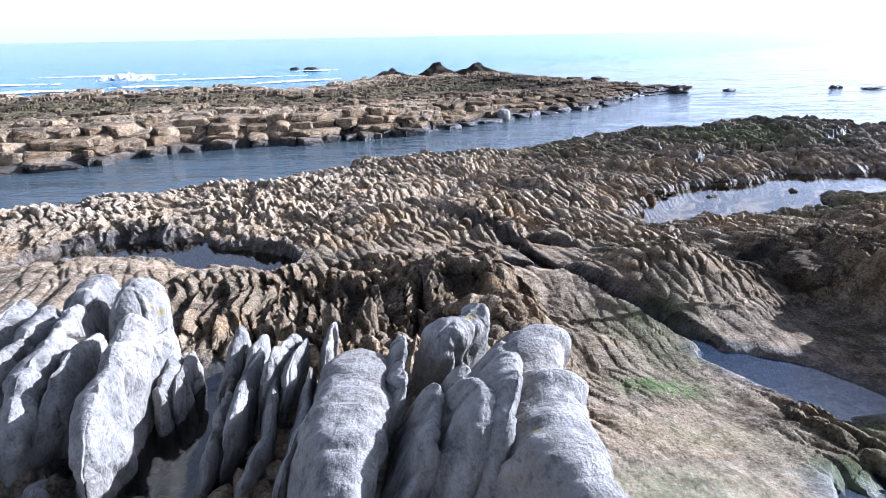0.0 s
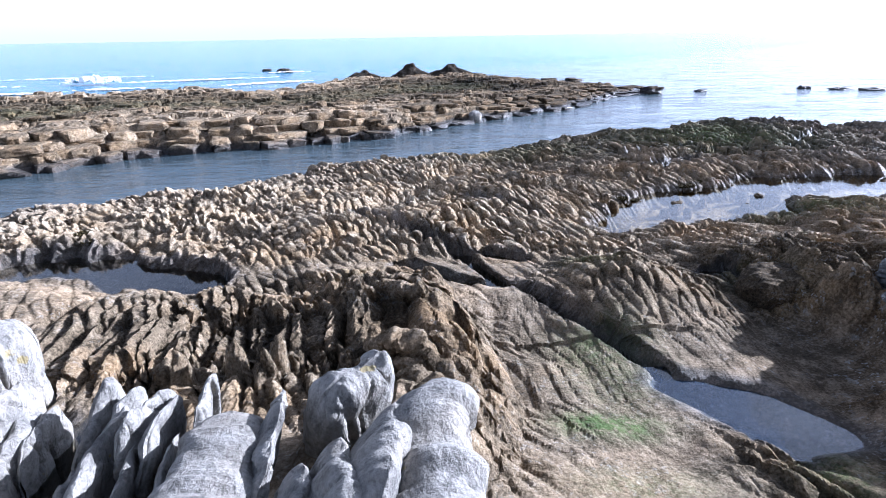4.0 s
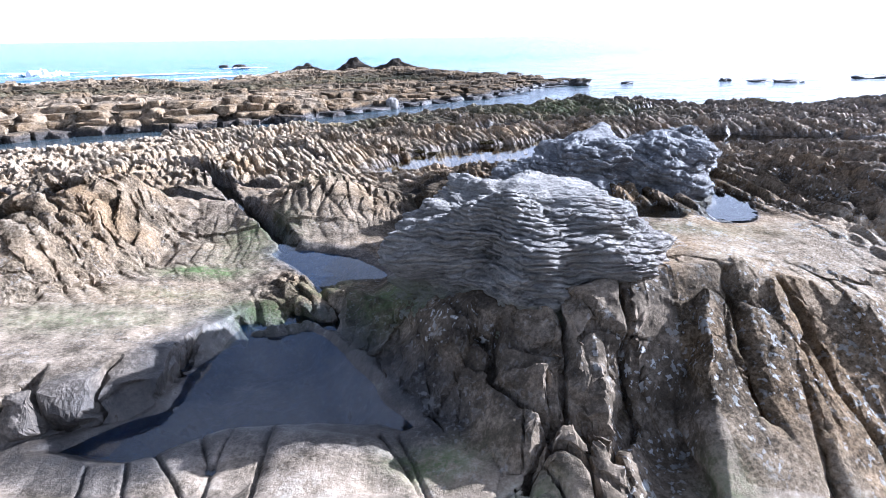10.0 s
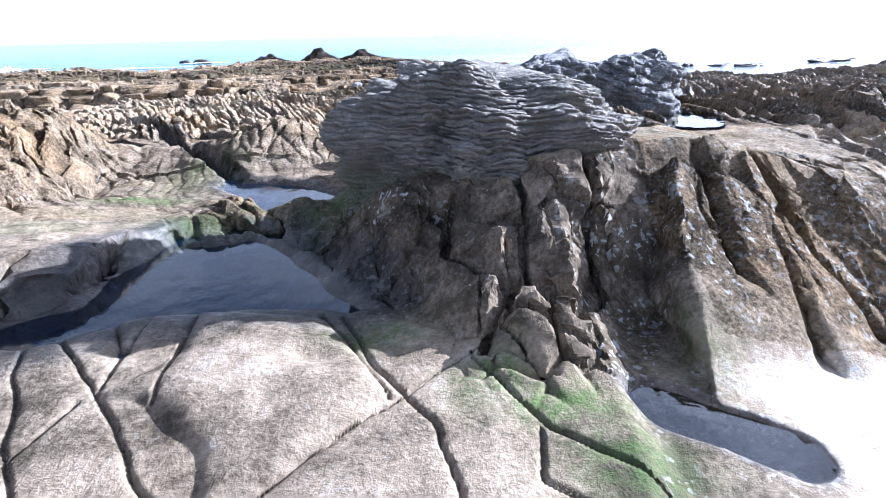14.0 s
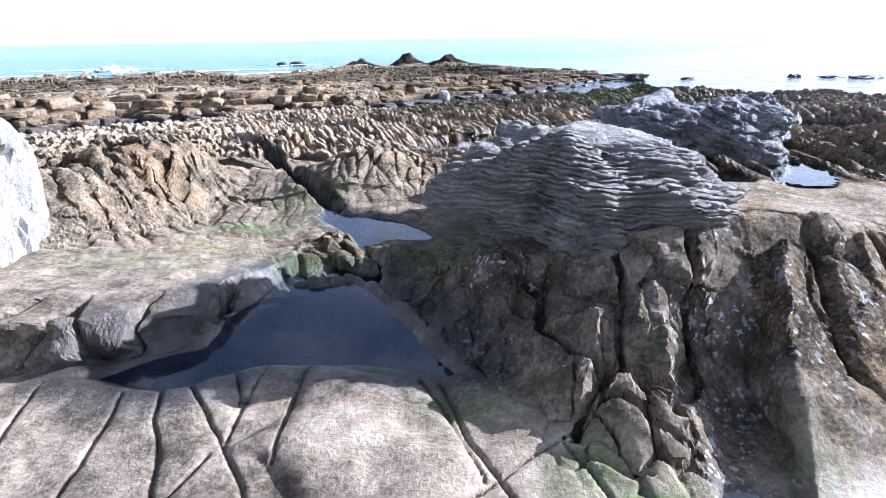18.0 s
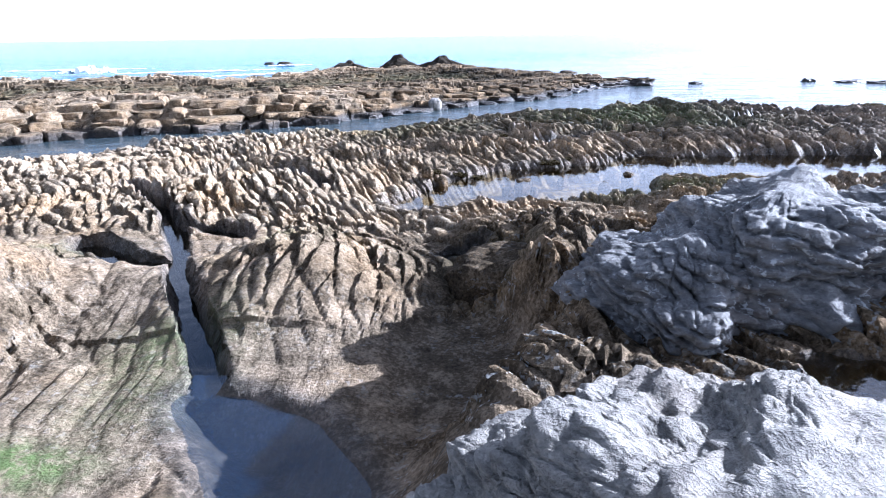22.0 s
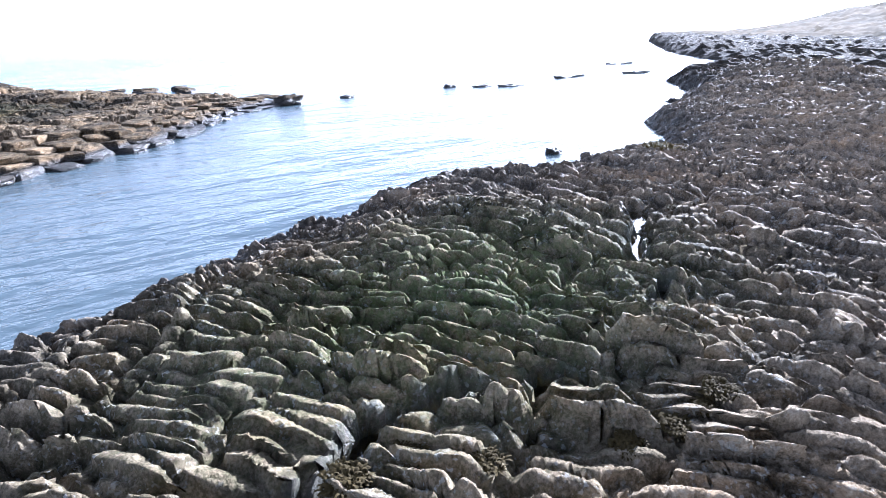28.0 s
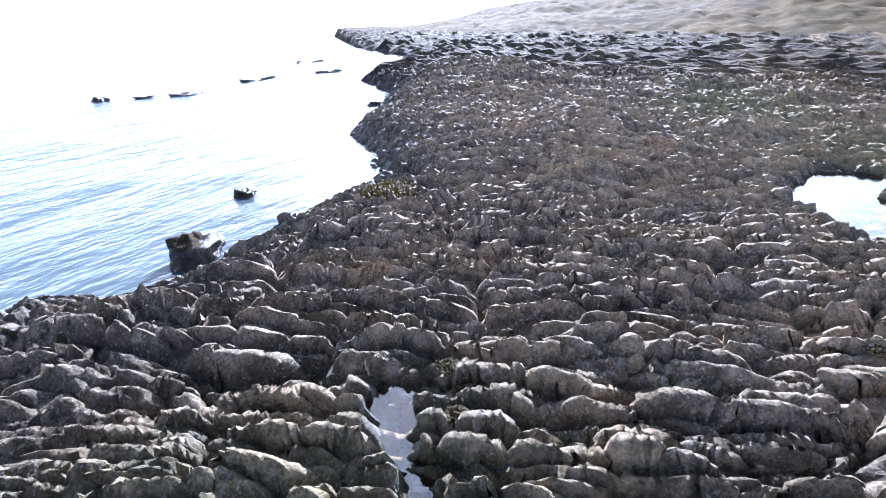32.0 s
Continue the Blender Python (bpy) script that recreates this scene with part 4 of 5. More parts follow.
def reef(x, y):
    d = seg_dist(x, y, REEF + REEF[:1])
    d = np.where(inside(x, y, REEF), d, -d) + 0.5 * fbm(x * 0.5, y * 0.5, 4, 203)
    top = np.interp(x, [-30, -14, -4, 2, 8, 16], [1.15, 1.1, 0.95, 0.85, 0.6, 0.35]) * (1 - 0.45 * sstep(3, 14, d)) + 0.18 * fbm(x * 0.3, y * 0.3, 3, 208)
    p, q = 0.93 * x + 0.37 * y + 0.4 * fbm(x * 0.5, y * 0.5, 3, 214), -0.37 * x + 0.93 * y + 0.4 * fbm(x * 0.5, y * 0.5, 3, 218)
    a1, a2, ai, aj, au, av = voronoi(p / 1.7, q / 0.85, 220)
    b1, b2, bi, bj, bu, bv = voronoi(p / 0.6, q / 0.35, 230)
    step = np.interp(d, [-2, -0.25, 0.3, 0.8, 1.3, 2.0, 3], [-1.6, -0.35, 0.0, 0.4, 0.7, 0.95, 1.0])
    z = top * step + (0.34 * (hash2(ai, aj, 222) - 0.5) + 0.12 * (hash2(bi, bj, 232) - 0.5) + 0.12 * av + 0.08 * au) * sstep(-0.2, 0.5, d)
    z = z - 0.26 * np.exp(-((a2 - a1) / 0.06) ** 2) - 0.06 * np.exp(-((b2 - b1) / 0.1) ** 2) + 0.05 * fbm(x * 3, y * 3, 4, 240)
    lay = np.floor(z / 0.2 + 0.4 * fbm(x * 0.6, y * 0.6, 2, 244))
    fz = z / 0.2 + 0.4 * fbm(x * 0.6, y * 0.6, 2, 244) - lay
    z = np.where(z > 0.1, z + 0.2 * 0.6 * (sstep(0.25, 0.75, fz) - fz), z)
    for cx, cy, rx, ry, dz in ((-15.0, 27.8, 1.2, 0.6, 0.5), (-13.0, 29.4, 0.9, 0.5, 0.4), (-6.2, 31.2, 0.9, 0.8, 0.35), (6.2, 41.5, 1.6, 1.3, 0.4)):
        z = z - dz * bump2(x, y, cx, cy, rx, ry)
    z = np.where(d > -2, z, -1.6)
    tone = 0.54 - 0.20 * sstep(-6, 4, x) - 0.35 * (1 - sstep(0.1, 0.45, z)) - 0.30 * sstep(2.5, 7, d) + 0.15 * (hash2(ai, aj, 224) - 0.5)
    wet = 1 - sstep(0.05, 0.4, z)
    cell = (ai.astype(np.int64) + 4000) * 8192 + aj.astype(np.int64) + 4000
    return dict(z=z, tone=tone, green=0.25 * sstep(5, 11, d), wet=wet, fleck=0 * z + 0.2, gold=0 * z, calm=0 * z, cell=cell, amp=0 * z + 0.3, d=d, far=0 * z, hill=0 * z)


# ---- the shore, cut into its parts ----
def zone_of(x, y, info):
    """0 platform, 1 rib shelf, 2 dark ridge, 3 east shelf, 4 fore slab, 5 algae slab, 6 wall ridge, 7 hill, 8 domed ledge."""
    out = np.zeros(x.shape, int)
    foot = np.interp(x, CLIFF_X, FOOT_Y)
    out[(y > 6.2) & (x < 9)] = 1
    out[(y > 10.9 + 0.35 * (x - 8)) & (x > 1.5) & (y > 6.2)] = 2
    out[(x >= 9) & (out != 2)] = 3
    out[(x > 12.5)] = 3
    out[(y < foot) & (x > -1) & (x < 7)] = 4
    out[(y >= foot) & (y < 4.6) & (x > 0.2) & (x < 3.1)] = 5
    out[(y >= foot) & (y < 3.3) & (x >= 3.1) & (x < 8)] = 6
    out[(y >= 4.6) & (y <= 6.2) & (x > 1.6) & (x < 4.2)] = 8
    out[(x > 16.5) & (out == 3)] = 10
    out[info["hill"] > 1.0] = 7
    return out


ZONES = {k: [] for k in range(11)}


def add_patch(field, xs, ys, fixed_zone=None, floor=-0.45):
    x, y = [a.ravel() for a in np.meshgrid(xs, ys)]
    info = field(x, y)
    faces = grid_faces(len(xs), len(ys))
    faces = faces[(info["z"][faces] > floor).any(1)]
    zone = zone_of(*to_survey(x, y), info) if fixed_zone is None else np.full(x.shape, fixed_zone)
    # steep faces are pushed in and out, so that they are not plain walls
    zz = info["z"].reshape(len(ys), len(xs))
    gy, gx = np.gradient(zz, ys, xs)
    steep = (np.clip(np.hypot(gx, gy) - 0.7, 0, 1.6) / 1.6 * (zz > 0.3)).ravel()
    steep = np.where((y < np.interp(x, CLIFF_X, FOOT_Y) - 0.1) & (x < 4.9), 0, steep)
    h = info["z"]
    ex = steep * (0.10 * fbm(h * 4.5 + 0.7 * x, x * 2.2 + y, 3, 61) + 0.03 * fbm(h * 16, x * 9 + y * 5, 2, 63))
    ey = steep * (0.14 * fbm(h * 4.0 - 0.5 * x, x * 3.1 - y, 3, 65) + 0.04 * fbm(h * 15, x * 10 - y * 4, 2, 67))
    verts = np.stack([x + ex, y + ey, h], 1)
    for k in np.unique(zone[faces[:, 0]]):
        f = faces[zone[faces[:, 0]] == k]
        ZONES[int(k)].append((verts, f, info))


def steps(a, b, first, last):
    """Places from a to b with spacing that grows from first to last."""
    out = [a]
    while out[-1] < b:
        out.append(out[-1] + first + (last - first) * (out[-1] - a) / (b - a))
    out[-1] = b
    return np.array(out)


add_patch(terrain, np.arange(-4.6, 1.22, 0.0205), np.arange(-0.7, 6.41, 0.0205))
add_patch(terrain, np.arange(1.2, 7.22, 0.012), np.arange(-0.7, 2.711, 0.012))
add_patch(terrain, np.arange(1.2, 7.22, 0.0195), np.arange(2.69, 6.41, 0.0195))
fine_x = np.concatenate([np.arange(-10, -2, 0.045), np.arange(-2, 8.5, 0.021), np.arange(8.5, 13.5, 0.027), np.arange(13.5, 17.03, 0.04)])
add_patch(terrain, fine_x, np.concatenate([np.arange(6.39, 13.0, 0.021), np.arange(13.0, 17.5, 0.027), np.arange(17.5, 23.6, 0.04)]))
add_patch(terrain, np.arange(7.18, 17.01, 0.05), np.arange(-3, 6.42, 0.05))
add_patch(terrain, np.arange(-14, -4.58, 0.045), np.arange(-3, 6.42, 0.045))
add_patch(terrain, np.arange(-14, 7.21, 0.12), np.arange(-9, -0.65, 0.12))
add_patch(terrain, -np.arange(10, 30, 0.12)[::-1], np.arange(-4, 13, 0.12))
add_patch(terrain, steps(16.98, 44, 0.05, 0.16), np.arange(-6, 38, 0.09))
add_patch(terrain, steps(43.9, 250, 0.25, 2.5), steps(-150, 112, 1.6, 0.45))
add_patch(terrain, np.arange(16.9, 44.1, 0.5), np.arange(-40, -5.9, 0.5))
add_patch(terrain, np.arange(7.1, 17.1, 0.2), np.arange(-40, -2.85, 0.2))
add_patch(terrain, np.arange(-30, 7.31, 0.6), np.arange(-40, -8.4, 0.6))
add_patch(terrain, np.arange(-30, -13.8, 0.3), np.arange(-9.2, -3.6, 0.3))
add_patch(reef, np.arange(-34, 17, 0.075), np.arange(5, 54, 0.085), 9, -0.3)


def whole(faces, index):
    """The largest connected part of some faces; the rest stays with the main rock."""
    used, f = np.unique(faces, return_inverse=True)
    f = f.reshape(-1, 4)
    mark = np.arange(len(used))
    for _ in range(400):
        low = mark[f].min(1)
        then = mark.copy()
        np.minimum.at(then, f.ravel(), np.repeat(low, 4))
        then = then[then]
        if (then == mark).all():
            break
        mark = then
    ids, count = np.unique(mark[f[:, 0]], return_counts=True)
    return index[mark[f[:, 0]] == ids[count.argmax()]]


def build_zone(k, name, label, category, material, kind="", piece="", centre=None, count=0, smooth=True):
    vs, fs, at, cells, base = [], [], {a: [] for a in ("tone", "green", "wet", "fleck", "gold", "calm")}, [], 0
    for verts, faces, info in ZONES[k]:
        used, inv = np.unique(faces, return_inverse=True)
        vs.append(verts[used])
        fs.append(inv.reshape(-1, 4) + base)
        cells.append(np.where((info["amp"][faces[:, 0]] > 0.03) | (info["cell"][faces[:, 0]] >= 1 << 50), info["cell"][faces[:, 0]], -1))
        for a in at:
            at[a].append(info[a][used])
        base += len(used)
    vs, fs, cells = np.concatenate(vs), np.concatenate(fs), np.concatenate(cells)
    at = {a: np.concatenate(b) for a, b in at.items()}
    main = np.ones(len(fs), bool)
    pieces = []
    if count:
        order = np.argsort(cells, kind="stable")
        ids, start = np.unique(cells[order], return_index=True)
        groups = np.split(order, start[1:])
        far = [np.hypot(*(vs[fs[g[0]][0]][:2] - centre)) if i >= 0 and len(g) > 5 else 1e9 for i, g in zip(ids, groups)]
        pieces = [groups[i] for i in np.argsort(far)[:count] if far[i] < 1e8]
        pieces = [whole(fs[g], g) for g in pieces]
        for g in pieces:
            main[g] = False

    def cut(faces):
        used, inv = np.unique(faces, return_inverse=True)
        return vs[used], inv.reshape(-1, 4), {a: b[used] for a, b in at.items()}

    v, f, a = cut(fs[main])
    ob = tagged(mesh_object(name, v, f, material, None, a, smooth), label, category, "", kind)
    for g in pieces:
        v, f, a = cut(fs[g])
        mesh_object(piece, v, f, material, ob, a, smooth)
    return ob


build_zone(0, "ground", "", "", ROCK, "structure", smooth=False)
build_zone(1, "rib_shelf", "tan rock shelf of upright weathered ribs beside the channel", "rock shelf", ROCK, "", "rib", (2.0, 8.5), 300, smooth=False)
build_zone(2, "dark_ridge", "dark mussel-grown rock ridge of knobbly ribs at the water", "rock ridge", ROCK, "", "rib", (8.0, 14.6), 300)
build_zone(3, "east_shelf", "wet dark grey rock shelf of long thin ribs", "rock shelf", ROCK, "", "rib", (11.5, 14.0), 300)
build_zone(10, "far_shelf", "wide grey tidal rock shelf reaching towards the beach", "rock shelf", ROCK, smooth=False)
build_zone(4, "fore_slab", "pale smooth jointed rock slab beside the tide pool", "rock slab", ROCK, "", "slab", (3.2, 0.8), 60)
build_zone(5, "algae_slab", "smooth buff rock slab with patches of green algae", "rock slab", ROCK, "", "edge_block", (2.0, 1.8), 60, smooth=False)
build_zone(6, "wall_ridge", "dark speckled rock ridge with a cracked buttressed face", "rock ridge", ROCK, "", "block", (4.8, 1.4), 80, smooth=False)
build_zone(7, "hill", "", "", GRASS, "structure")
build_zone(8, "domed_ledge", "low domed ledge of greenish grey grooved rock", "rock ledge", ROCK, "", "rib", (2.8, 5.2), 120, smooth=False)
REEF_ROCK = build_zone(9, "outer_reef", "tan blocky reef standing in the sea beyond the channel", "reef", ROCK, smooth=False)


# ---- water ----
def sheet(name, xs, ys, z, material, wave=0.0):
    x, y = [a.ravel() for a in np.meshgrid(xs, ys)]
    zz = z + wave * fbm(x * 0.35, y * 0.6, 3, 300)
    return mesh_object(name, np.stack([x, y, zz], 1), grid_faces(len(xs), len(ys)), material)


def spread(limit, inner, step):
    side = [inner * (limit / inner) ** (k / 14) for k in range(15)]
    mid = list(np.arange(-inner + step, inner, step))
    return np.array([-s for s in side[::-1]] + mid + side)


tagged(sheet("water", spread(4200, 120, 0.7), spread(4200, 120, 0.7), 0.0, SEA, 0.07), kind="structure")
tagged(sheet("seabed", spread(4300, 120, 20), spread(4300, 120, 20), -2.6, SEABED), kind="structure")


def pool_sheet(courses, level, deep):
    """A level sheet of water over a basin; the rock round it cuts its outline."""
    px, py = [p[0] for c, r in courses for p in c], [p[1] for c, r in courses for p in c]
    xs, ys = np.arange(min(px) - 1.2, max(px) + 1.2, 0.06), np.arange(min(py) - 1.2, max(py) + 1.2, 0.06)
    x, y = [a.ravel() for a in np.meshgrid(xs, ys)]
    keep = np.zeros(x.shape, bool)
    for c, r in courses:
        if r:
            keep |= seg_dist(x, y, c) < r * 1.4 + 0.1
        else:
            keep |= inside(x, y, c) | (seg_dist(x, y, c + c[:1]) < 0.3)
    faces = grid_faces(len(xs), len(ys))
    faces = faces[keep[faces].all(1)]
    used, inv = np.unique(faces, return_inverse=True)
    verts = np.stack([x, y, np.full(x.shape, level)], 1)[used]
    ob = mesh_object("tide_pool", verts, inv.reshape(-1, 4), POOL_DEEP if deep else POOL)
    ob.visible_shadow = False
    return tagged(ob,
                  "deep dark still tide pool between rocks" if deep else "shallow clear tide pool mirroring the sky", "tide pool", "tide pools")


for body in range(1 + max(p[5] for p in POOLS)):
    mine = [p for p in POOLS if p[5] == body]
    pool_sheet([(p[0], p[1]) for p in mine], mine[0][3], mine[0][4])


# ---- single rocks ----
def boulder(name, place, radii, turn, label, material, seed=0, n=120, bed=0.0, bed_dip=(0, 0), rough=0.12, flat=0.0, taper=0.0, green=0.0, category="boulder", cut=0.5, square=0.75, cone=0.0, tone=None):
    """A rock: an uneven ellipsoid, cut into thin beds where bed is given, and sunk by a third."""
    rnd = np.linspace(0, 2 * np.pi, n, endpoint=False)
    lat = np.concatenate([[-0.5 * np.pi + 0.0004], np.linspace(-0.5 * np.pi + 0.03, 0.5 * np.pi - 0.03, n // 2 - 1), [0.5 * np.pi - 0.0004]])
    a, b = [q.ravel() for q in np.meshgrid(rnd, lat)]
    sx, sy, sz = np.cos(a) * np.cos(b), np.sin(a) * np.cos(b), np.sin(b)
    e = square
    px, py, pz = np.sign(sx) * abs(sx) ** e, np.sign(sy) * abs(sy) ** e, np.sign(sz) * abs(sz) ** (e + flat)
    k = 1 + rough * (fbm(px * 1.6 + seed, py * 1.6 + pz * 1.3, 4, seed) + fbm(pz * 1.9 - seed, px * 1.5 - py, 4, seed + 9))
    px, py, pz = px * k * radii[0], py * k * radii[1], pz * k * radii[2]
    pz = pz * (1 - taper * np.clip(px / radii[0], -0.3, 1.2))
    if cone:
        k = 1 - cone * np.clip(pz / radii[2], 0, 1)
        px, py = px * k, py * k
    if bed:
        q = (pz + bed_dip[0] * px + bed_dip[1] * py + 0.06 * fbm(px * 2.2, py * 2.2, 3, seed + 20) + 0.022 * fbm(px * 11 + py * 5, py * 11 + pz * 4, 3, seed + 25)) / bed
        q = q + 0.9 * vnoise(q * 0.45, q * 0 + seed, seed) + 0.5 * fbm(a * 4, q * 0.15, 2, seed + 31)
        lay = np.floor(q)
        f = q - lay
        out = (hash2(lay, np.floor(a * 1.3 + 3 * hash2(lay, lay * 0, seed))) - 0.5) * 0.9 - (1.4 * np.exp(-(f / 0.16) ** 2) + 0.7 * np.exp(-((1 - f) / 0.12) ** 2))
        jt = voronoi(a * 3.2 + 0.25 * fbm(px * 3, pz * 3, 2, seed), q * 0.16, seed + 3)
        out = out - 0.4 * np.exp(-((jt[1] - jt[0]) / 0.05) ** 2)
        m = out * bed * cut * np.clip(np.cos(b) * 2.2, 0, 1)
        h = np.sqrt((px / radii[0]) ** 2 + (py / radii[1]) ** 2) + 1e-3
        px, py = px + m * px / radii[0] / h, py + m * py / radii[1] / h
        pz = pz + np.where(pz > 0, m * 0.25, 0)
    px, py = px + 0.01 * fbm(pz * 14, py * 14, 2, seed), py + 0.01 * fbm(pz * 14, px * 14, 2, seed + 1)
    if bed:
        lump = voronoi(px * 9 + 2 * pz + 3 * fbm(py * 3, pz * 3, 2, seed), py * 9 + pz * 12, seed + 60)
        push = (0.014 * (hash2(lump[2], lump[3], seed) - 0.5) - 0.007 * np.exp(-((lump[1] - lump[0]) / 0.12) ** 2)) * np.clip(np.cos(b) * 3, 0, 1)
        px, py, pz = px + push * np.cos(a), py + push * np.sin(a), pz + push
    c, s = math.cos(radians(turn)), math.sin(radians(turn))
    x, y, z = place[0] + px * c - py * s, place[1] + px * s + py * c, place[2] + pz
    rows = len(lat)
    i = np.arange(n * rows).reshape(rows, n)
    j = np.roll(i, -1, 1)
    faces = np.stack([i[:-1], j[:-1], j[1:], i[1:]], -1).reshape(-1, 4)
    o = Vector(place)
    att = {"tone": np.full(x.shape, 0.38 if tone is None else tone), "green": green * (1 - sstep(-0.25, 0.15, (z - place[2]) / radii[2])), "wet": np.where(z < 0.35, 0.8, 0.0), "fleck": np.full(x.shape, 0.3)}
    ob = mesh_object(name, np.stack([x - o.x, y - o.y, z - o.z], 1), faces, material, None, att)
    ob.location = o
    return tagged(ob, label, category)


boulder("bedded_boulder", (4.38, 2.28, 2.08), (0.95, 0.72, 0.56), 6, "domed boulder of thin crinkled grey rock beds on the ridge", KNOB, 3, 640, 0.03, (0.10, 0.12), 0.36, 0.0, 0.42, 0.8, cut=1.0)
for place, radii, turn, seed in (((4.95, 4.35, 2.0), (0.5, 0.55, 0.36), 20, 11), ((5.6, 4.6, 2.08), (0.6, 0.7, 0.46), -15, 12), ((6.35, 4.5, 2.1), (0.55, 0.6, 0.46), 10, 13), ((6.75, 4.9, 2.05), (0.38, 0.5, 0.55), -30, 18), ((5.1, 5.0, 1.78), (0.5, 0.4, 0.42), 25, 14), ((5.62, 5.25, 1.78), (0.42, 0.36, 0.38), -10, 21),
                                 ((6.9, 5.8, 1.75), (0.5, 0.5, 0.4), -20, 15), ((6.2, 5.55, 1.72), (0.45, 0.4, 0.32), 0, 17)):
    tagged(boulder("hump_rock", place, radii, turn, "rounded hump of layered blue-grey rock", HUMP, seed, 300, 0.07, (0.25, -0.2), 0.26, cut=0.6, category="rock"), group="humped rocks")
tagged(boulder("hump_rock", (4.2, 5.72, 1.45), (0.5, 0.44, 0.36), -20, "smooth rounded hump of brown-grey rock above a wet cleft", ROCK, 16, 200, 0, (0, 0), 0.2, category="rock", tone=0.27), group="humped rocks")
for place, radii, turn, seed in (((-6.6, 47.3, 0.1), (3.4, 1.8, 1.25), 0, 31), ((-2.8, 50.3, 0.1), (3.0, 1.9, 1.5), 10, 32), ((0.6, 53.3, 0.1), (3.2, 1.8, 1.3), 0, 33)):
    tagged(boulder("reef_peak", place, radii, turn, "dark pointed rock standing on the reef", ROCK, seed, 70, 0, (0, 0), 0.3, 0.0, category="rock", cone=0.62, tone=0.0, square=0.85), group="dark reef rocks")
for place, radii, seed in (((15.0, 41.0, 0.15), (0.7, 0.5, 0.35), 41), ((26.8, 42.8, 0.0), (0.45, 0.35, 0.22), 42), ((29.3, 42.1, 0.0), (1.3, 0.5, 0.15), 43), ((30.9, 41.0, 0.0), (1.4, 0.5, 0.2), 44),
                           ((14.9, 21.9, 0.1), (0.55, 0.4, 0.4), 45), ((18.3, 23.9, 0.0), (0.3, 0.25, 0.17), 46), ((31.5, 28.9, 0.0), (0.45, 0.3, 0.2), 47), ((18.9, 41.9, 0.0), (0.5, 0.35, 0.12), 48),
                           ((-20.5, 74.3, 0.0), (0.9, 0.6, 0.5), 49), ((-24, 78, 0.0), (0.6, 0.4, 0.3), 50), ((40.0, 44.0, 0.0), (2.5, 0.6, 0.25), 51), ((47.0, 43.0, 0.0), (2.0, 0.6, 0.25), 52), ((56, 52, 0), (3, 0.8, 0.3), 53)):
    tagged(boulder("sea_rock", place, radii, 15, "small dark wet rock awash in the sea", ROCK, seed, 40, 0, (0, 0), 0.4, category="rock", tone=0.12), group="rocks awash")
boulder("light_block", (1.8, 28.3, 0.25), (0.32, 0.3, 0.3), 10, "pale squared block at the foot of the reef", PALE, 61, 40, 0, (0, 0), 0.15, category="rock")
boulder("sandstone_block", (11.5, 19.85, 0.75), (0.6, 0.4, 0.25), -15, "tan sandstone block lodged at the shore", TAN, 62, 60, 0, (0, 0), 0.25, category="rock")


# ---- hewn blocks ----
def hewn(name, place, radii, turn, material, seed, n=36, tone=0.4, planes=16, parent=None, wet_line=None, fleck=0.5):
    """An angular block: a rounded lump cut by flat joint faces, with worn edges."""
    r = random.Random(seed)
    rnd = np.linspace(0, 2 * np.pi, n, endpoint=False)
    lat = np.concatenate([[-0.5 * np.pi + 0.001], np.linspace(-0.5 * np.pi + 0.08, 0.5 * np.pi - 0.08, n // 2), [0.5 * np.pi - 0.001]])
    a, b = [q.ravel() for q in np.meshgrid(rnd, lat)]
    dx, dy, dz = np.cos(a) * np.cos(b), np.sin(a) * np.cos(b), np.sin(b)
    size = np.full(a.shape, 1.25)
    for k in range(planes):
        if k < 6:
            nx, ny, nz = ((1, 0, 0), (-1, 0, 0), (0, 1, 0), (0, -1, 0), (0, 0, 1), (0, 0, -1))[k]
            nx, ny, nz = nx + r.uniform(-0.25, 0.25), ny + r.uniform(-0.25, 0.25), nz + r.uniform(-0.2, 0.2)
            far = r.uniform(0.62, 0.88)
        else:
            nx, ny, nz = r.gauss(0, 1), r.gauss(0, 1), r.gauss(0, 0.8)
            far = r.uniform(0.74, 1.0)
        q = math.sqrt(nx * nx + ny * ny + nz * nz)
        size = np.minimum(size, far / np.maximum((nx * dx + ny * dy + nz * dz) / q, 0.05))
    size = size + 0.06 * fbm(dx * 5 + seed, dy * 5 + dz * 3.3, 4, seed) + 0.04 * fbm(dz * 3.3 - seed, dx * 2.7 - dy, 4, seed + 3)
    px, py, pz = dx * size * radii[0], dy * size * radii[1], dz * size * radii[2]
    c, s = math.cos(radians(turn)), math.sin(radians(turn))
    rows = len(lat)
    i = np.arange(n * rows).reshape(rows, n)
    j = np.roll(i, -1, 1)
    faces = np.stack([i[:-1], j[:-1], j[1:], i[1:]], -1).reshape(-1, 4)
    zz = pz + place[2]
    wet = 0 * zz if wet_line is None else 1 - sstep(wet_line, wet_line + 0.25, zz)
    at = dict(tone=0 * zz + tone - 0.35 * wet, wet=wet, fleck=0 * zz + fleck, green=0 * zz, gold=0 * zz, calm=0 * zz)
    ob = mesh_object(name, np.stack([px * c - py * s, px * s + py * c, pz], 1), faces, material, parent, at, False)
    ob.location = place
    return ob


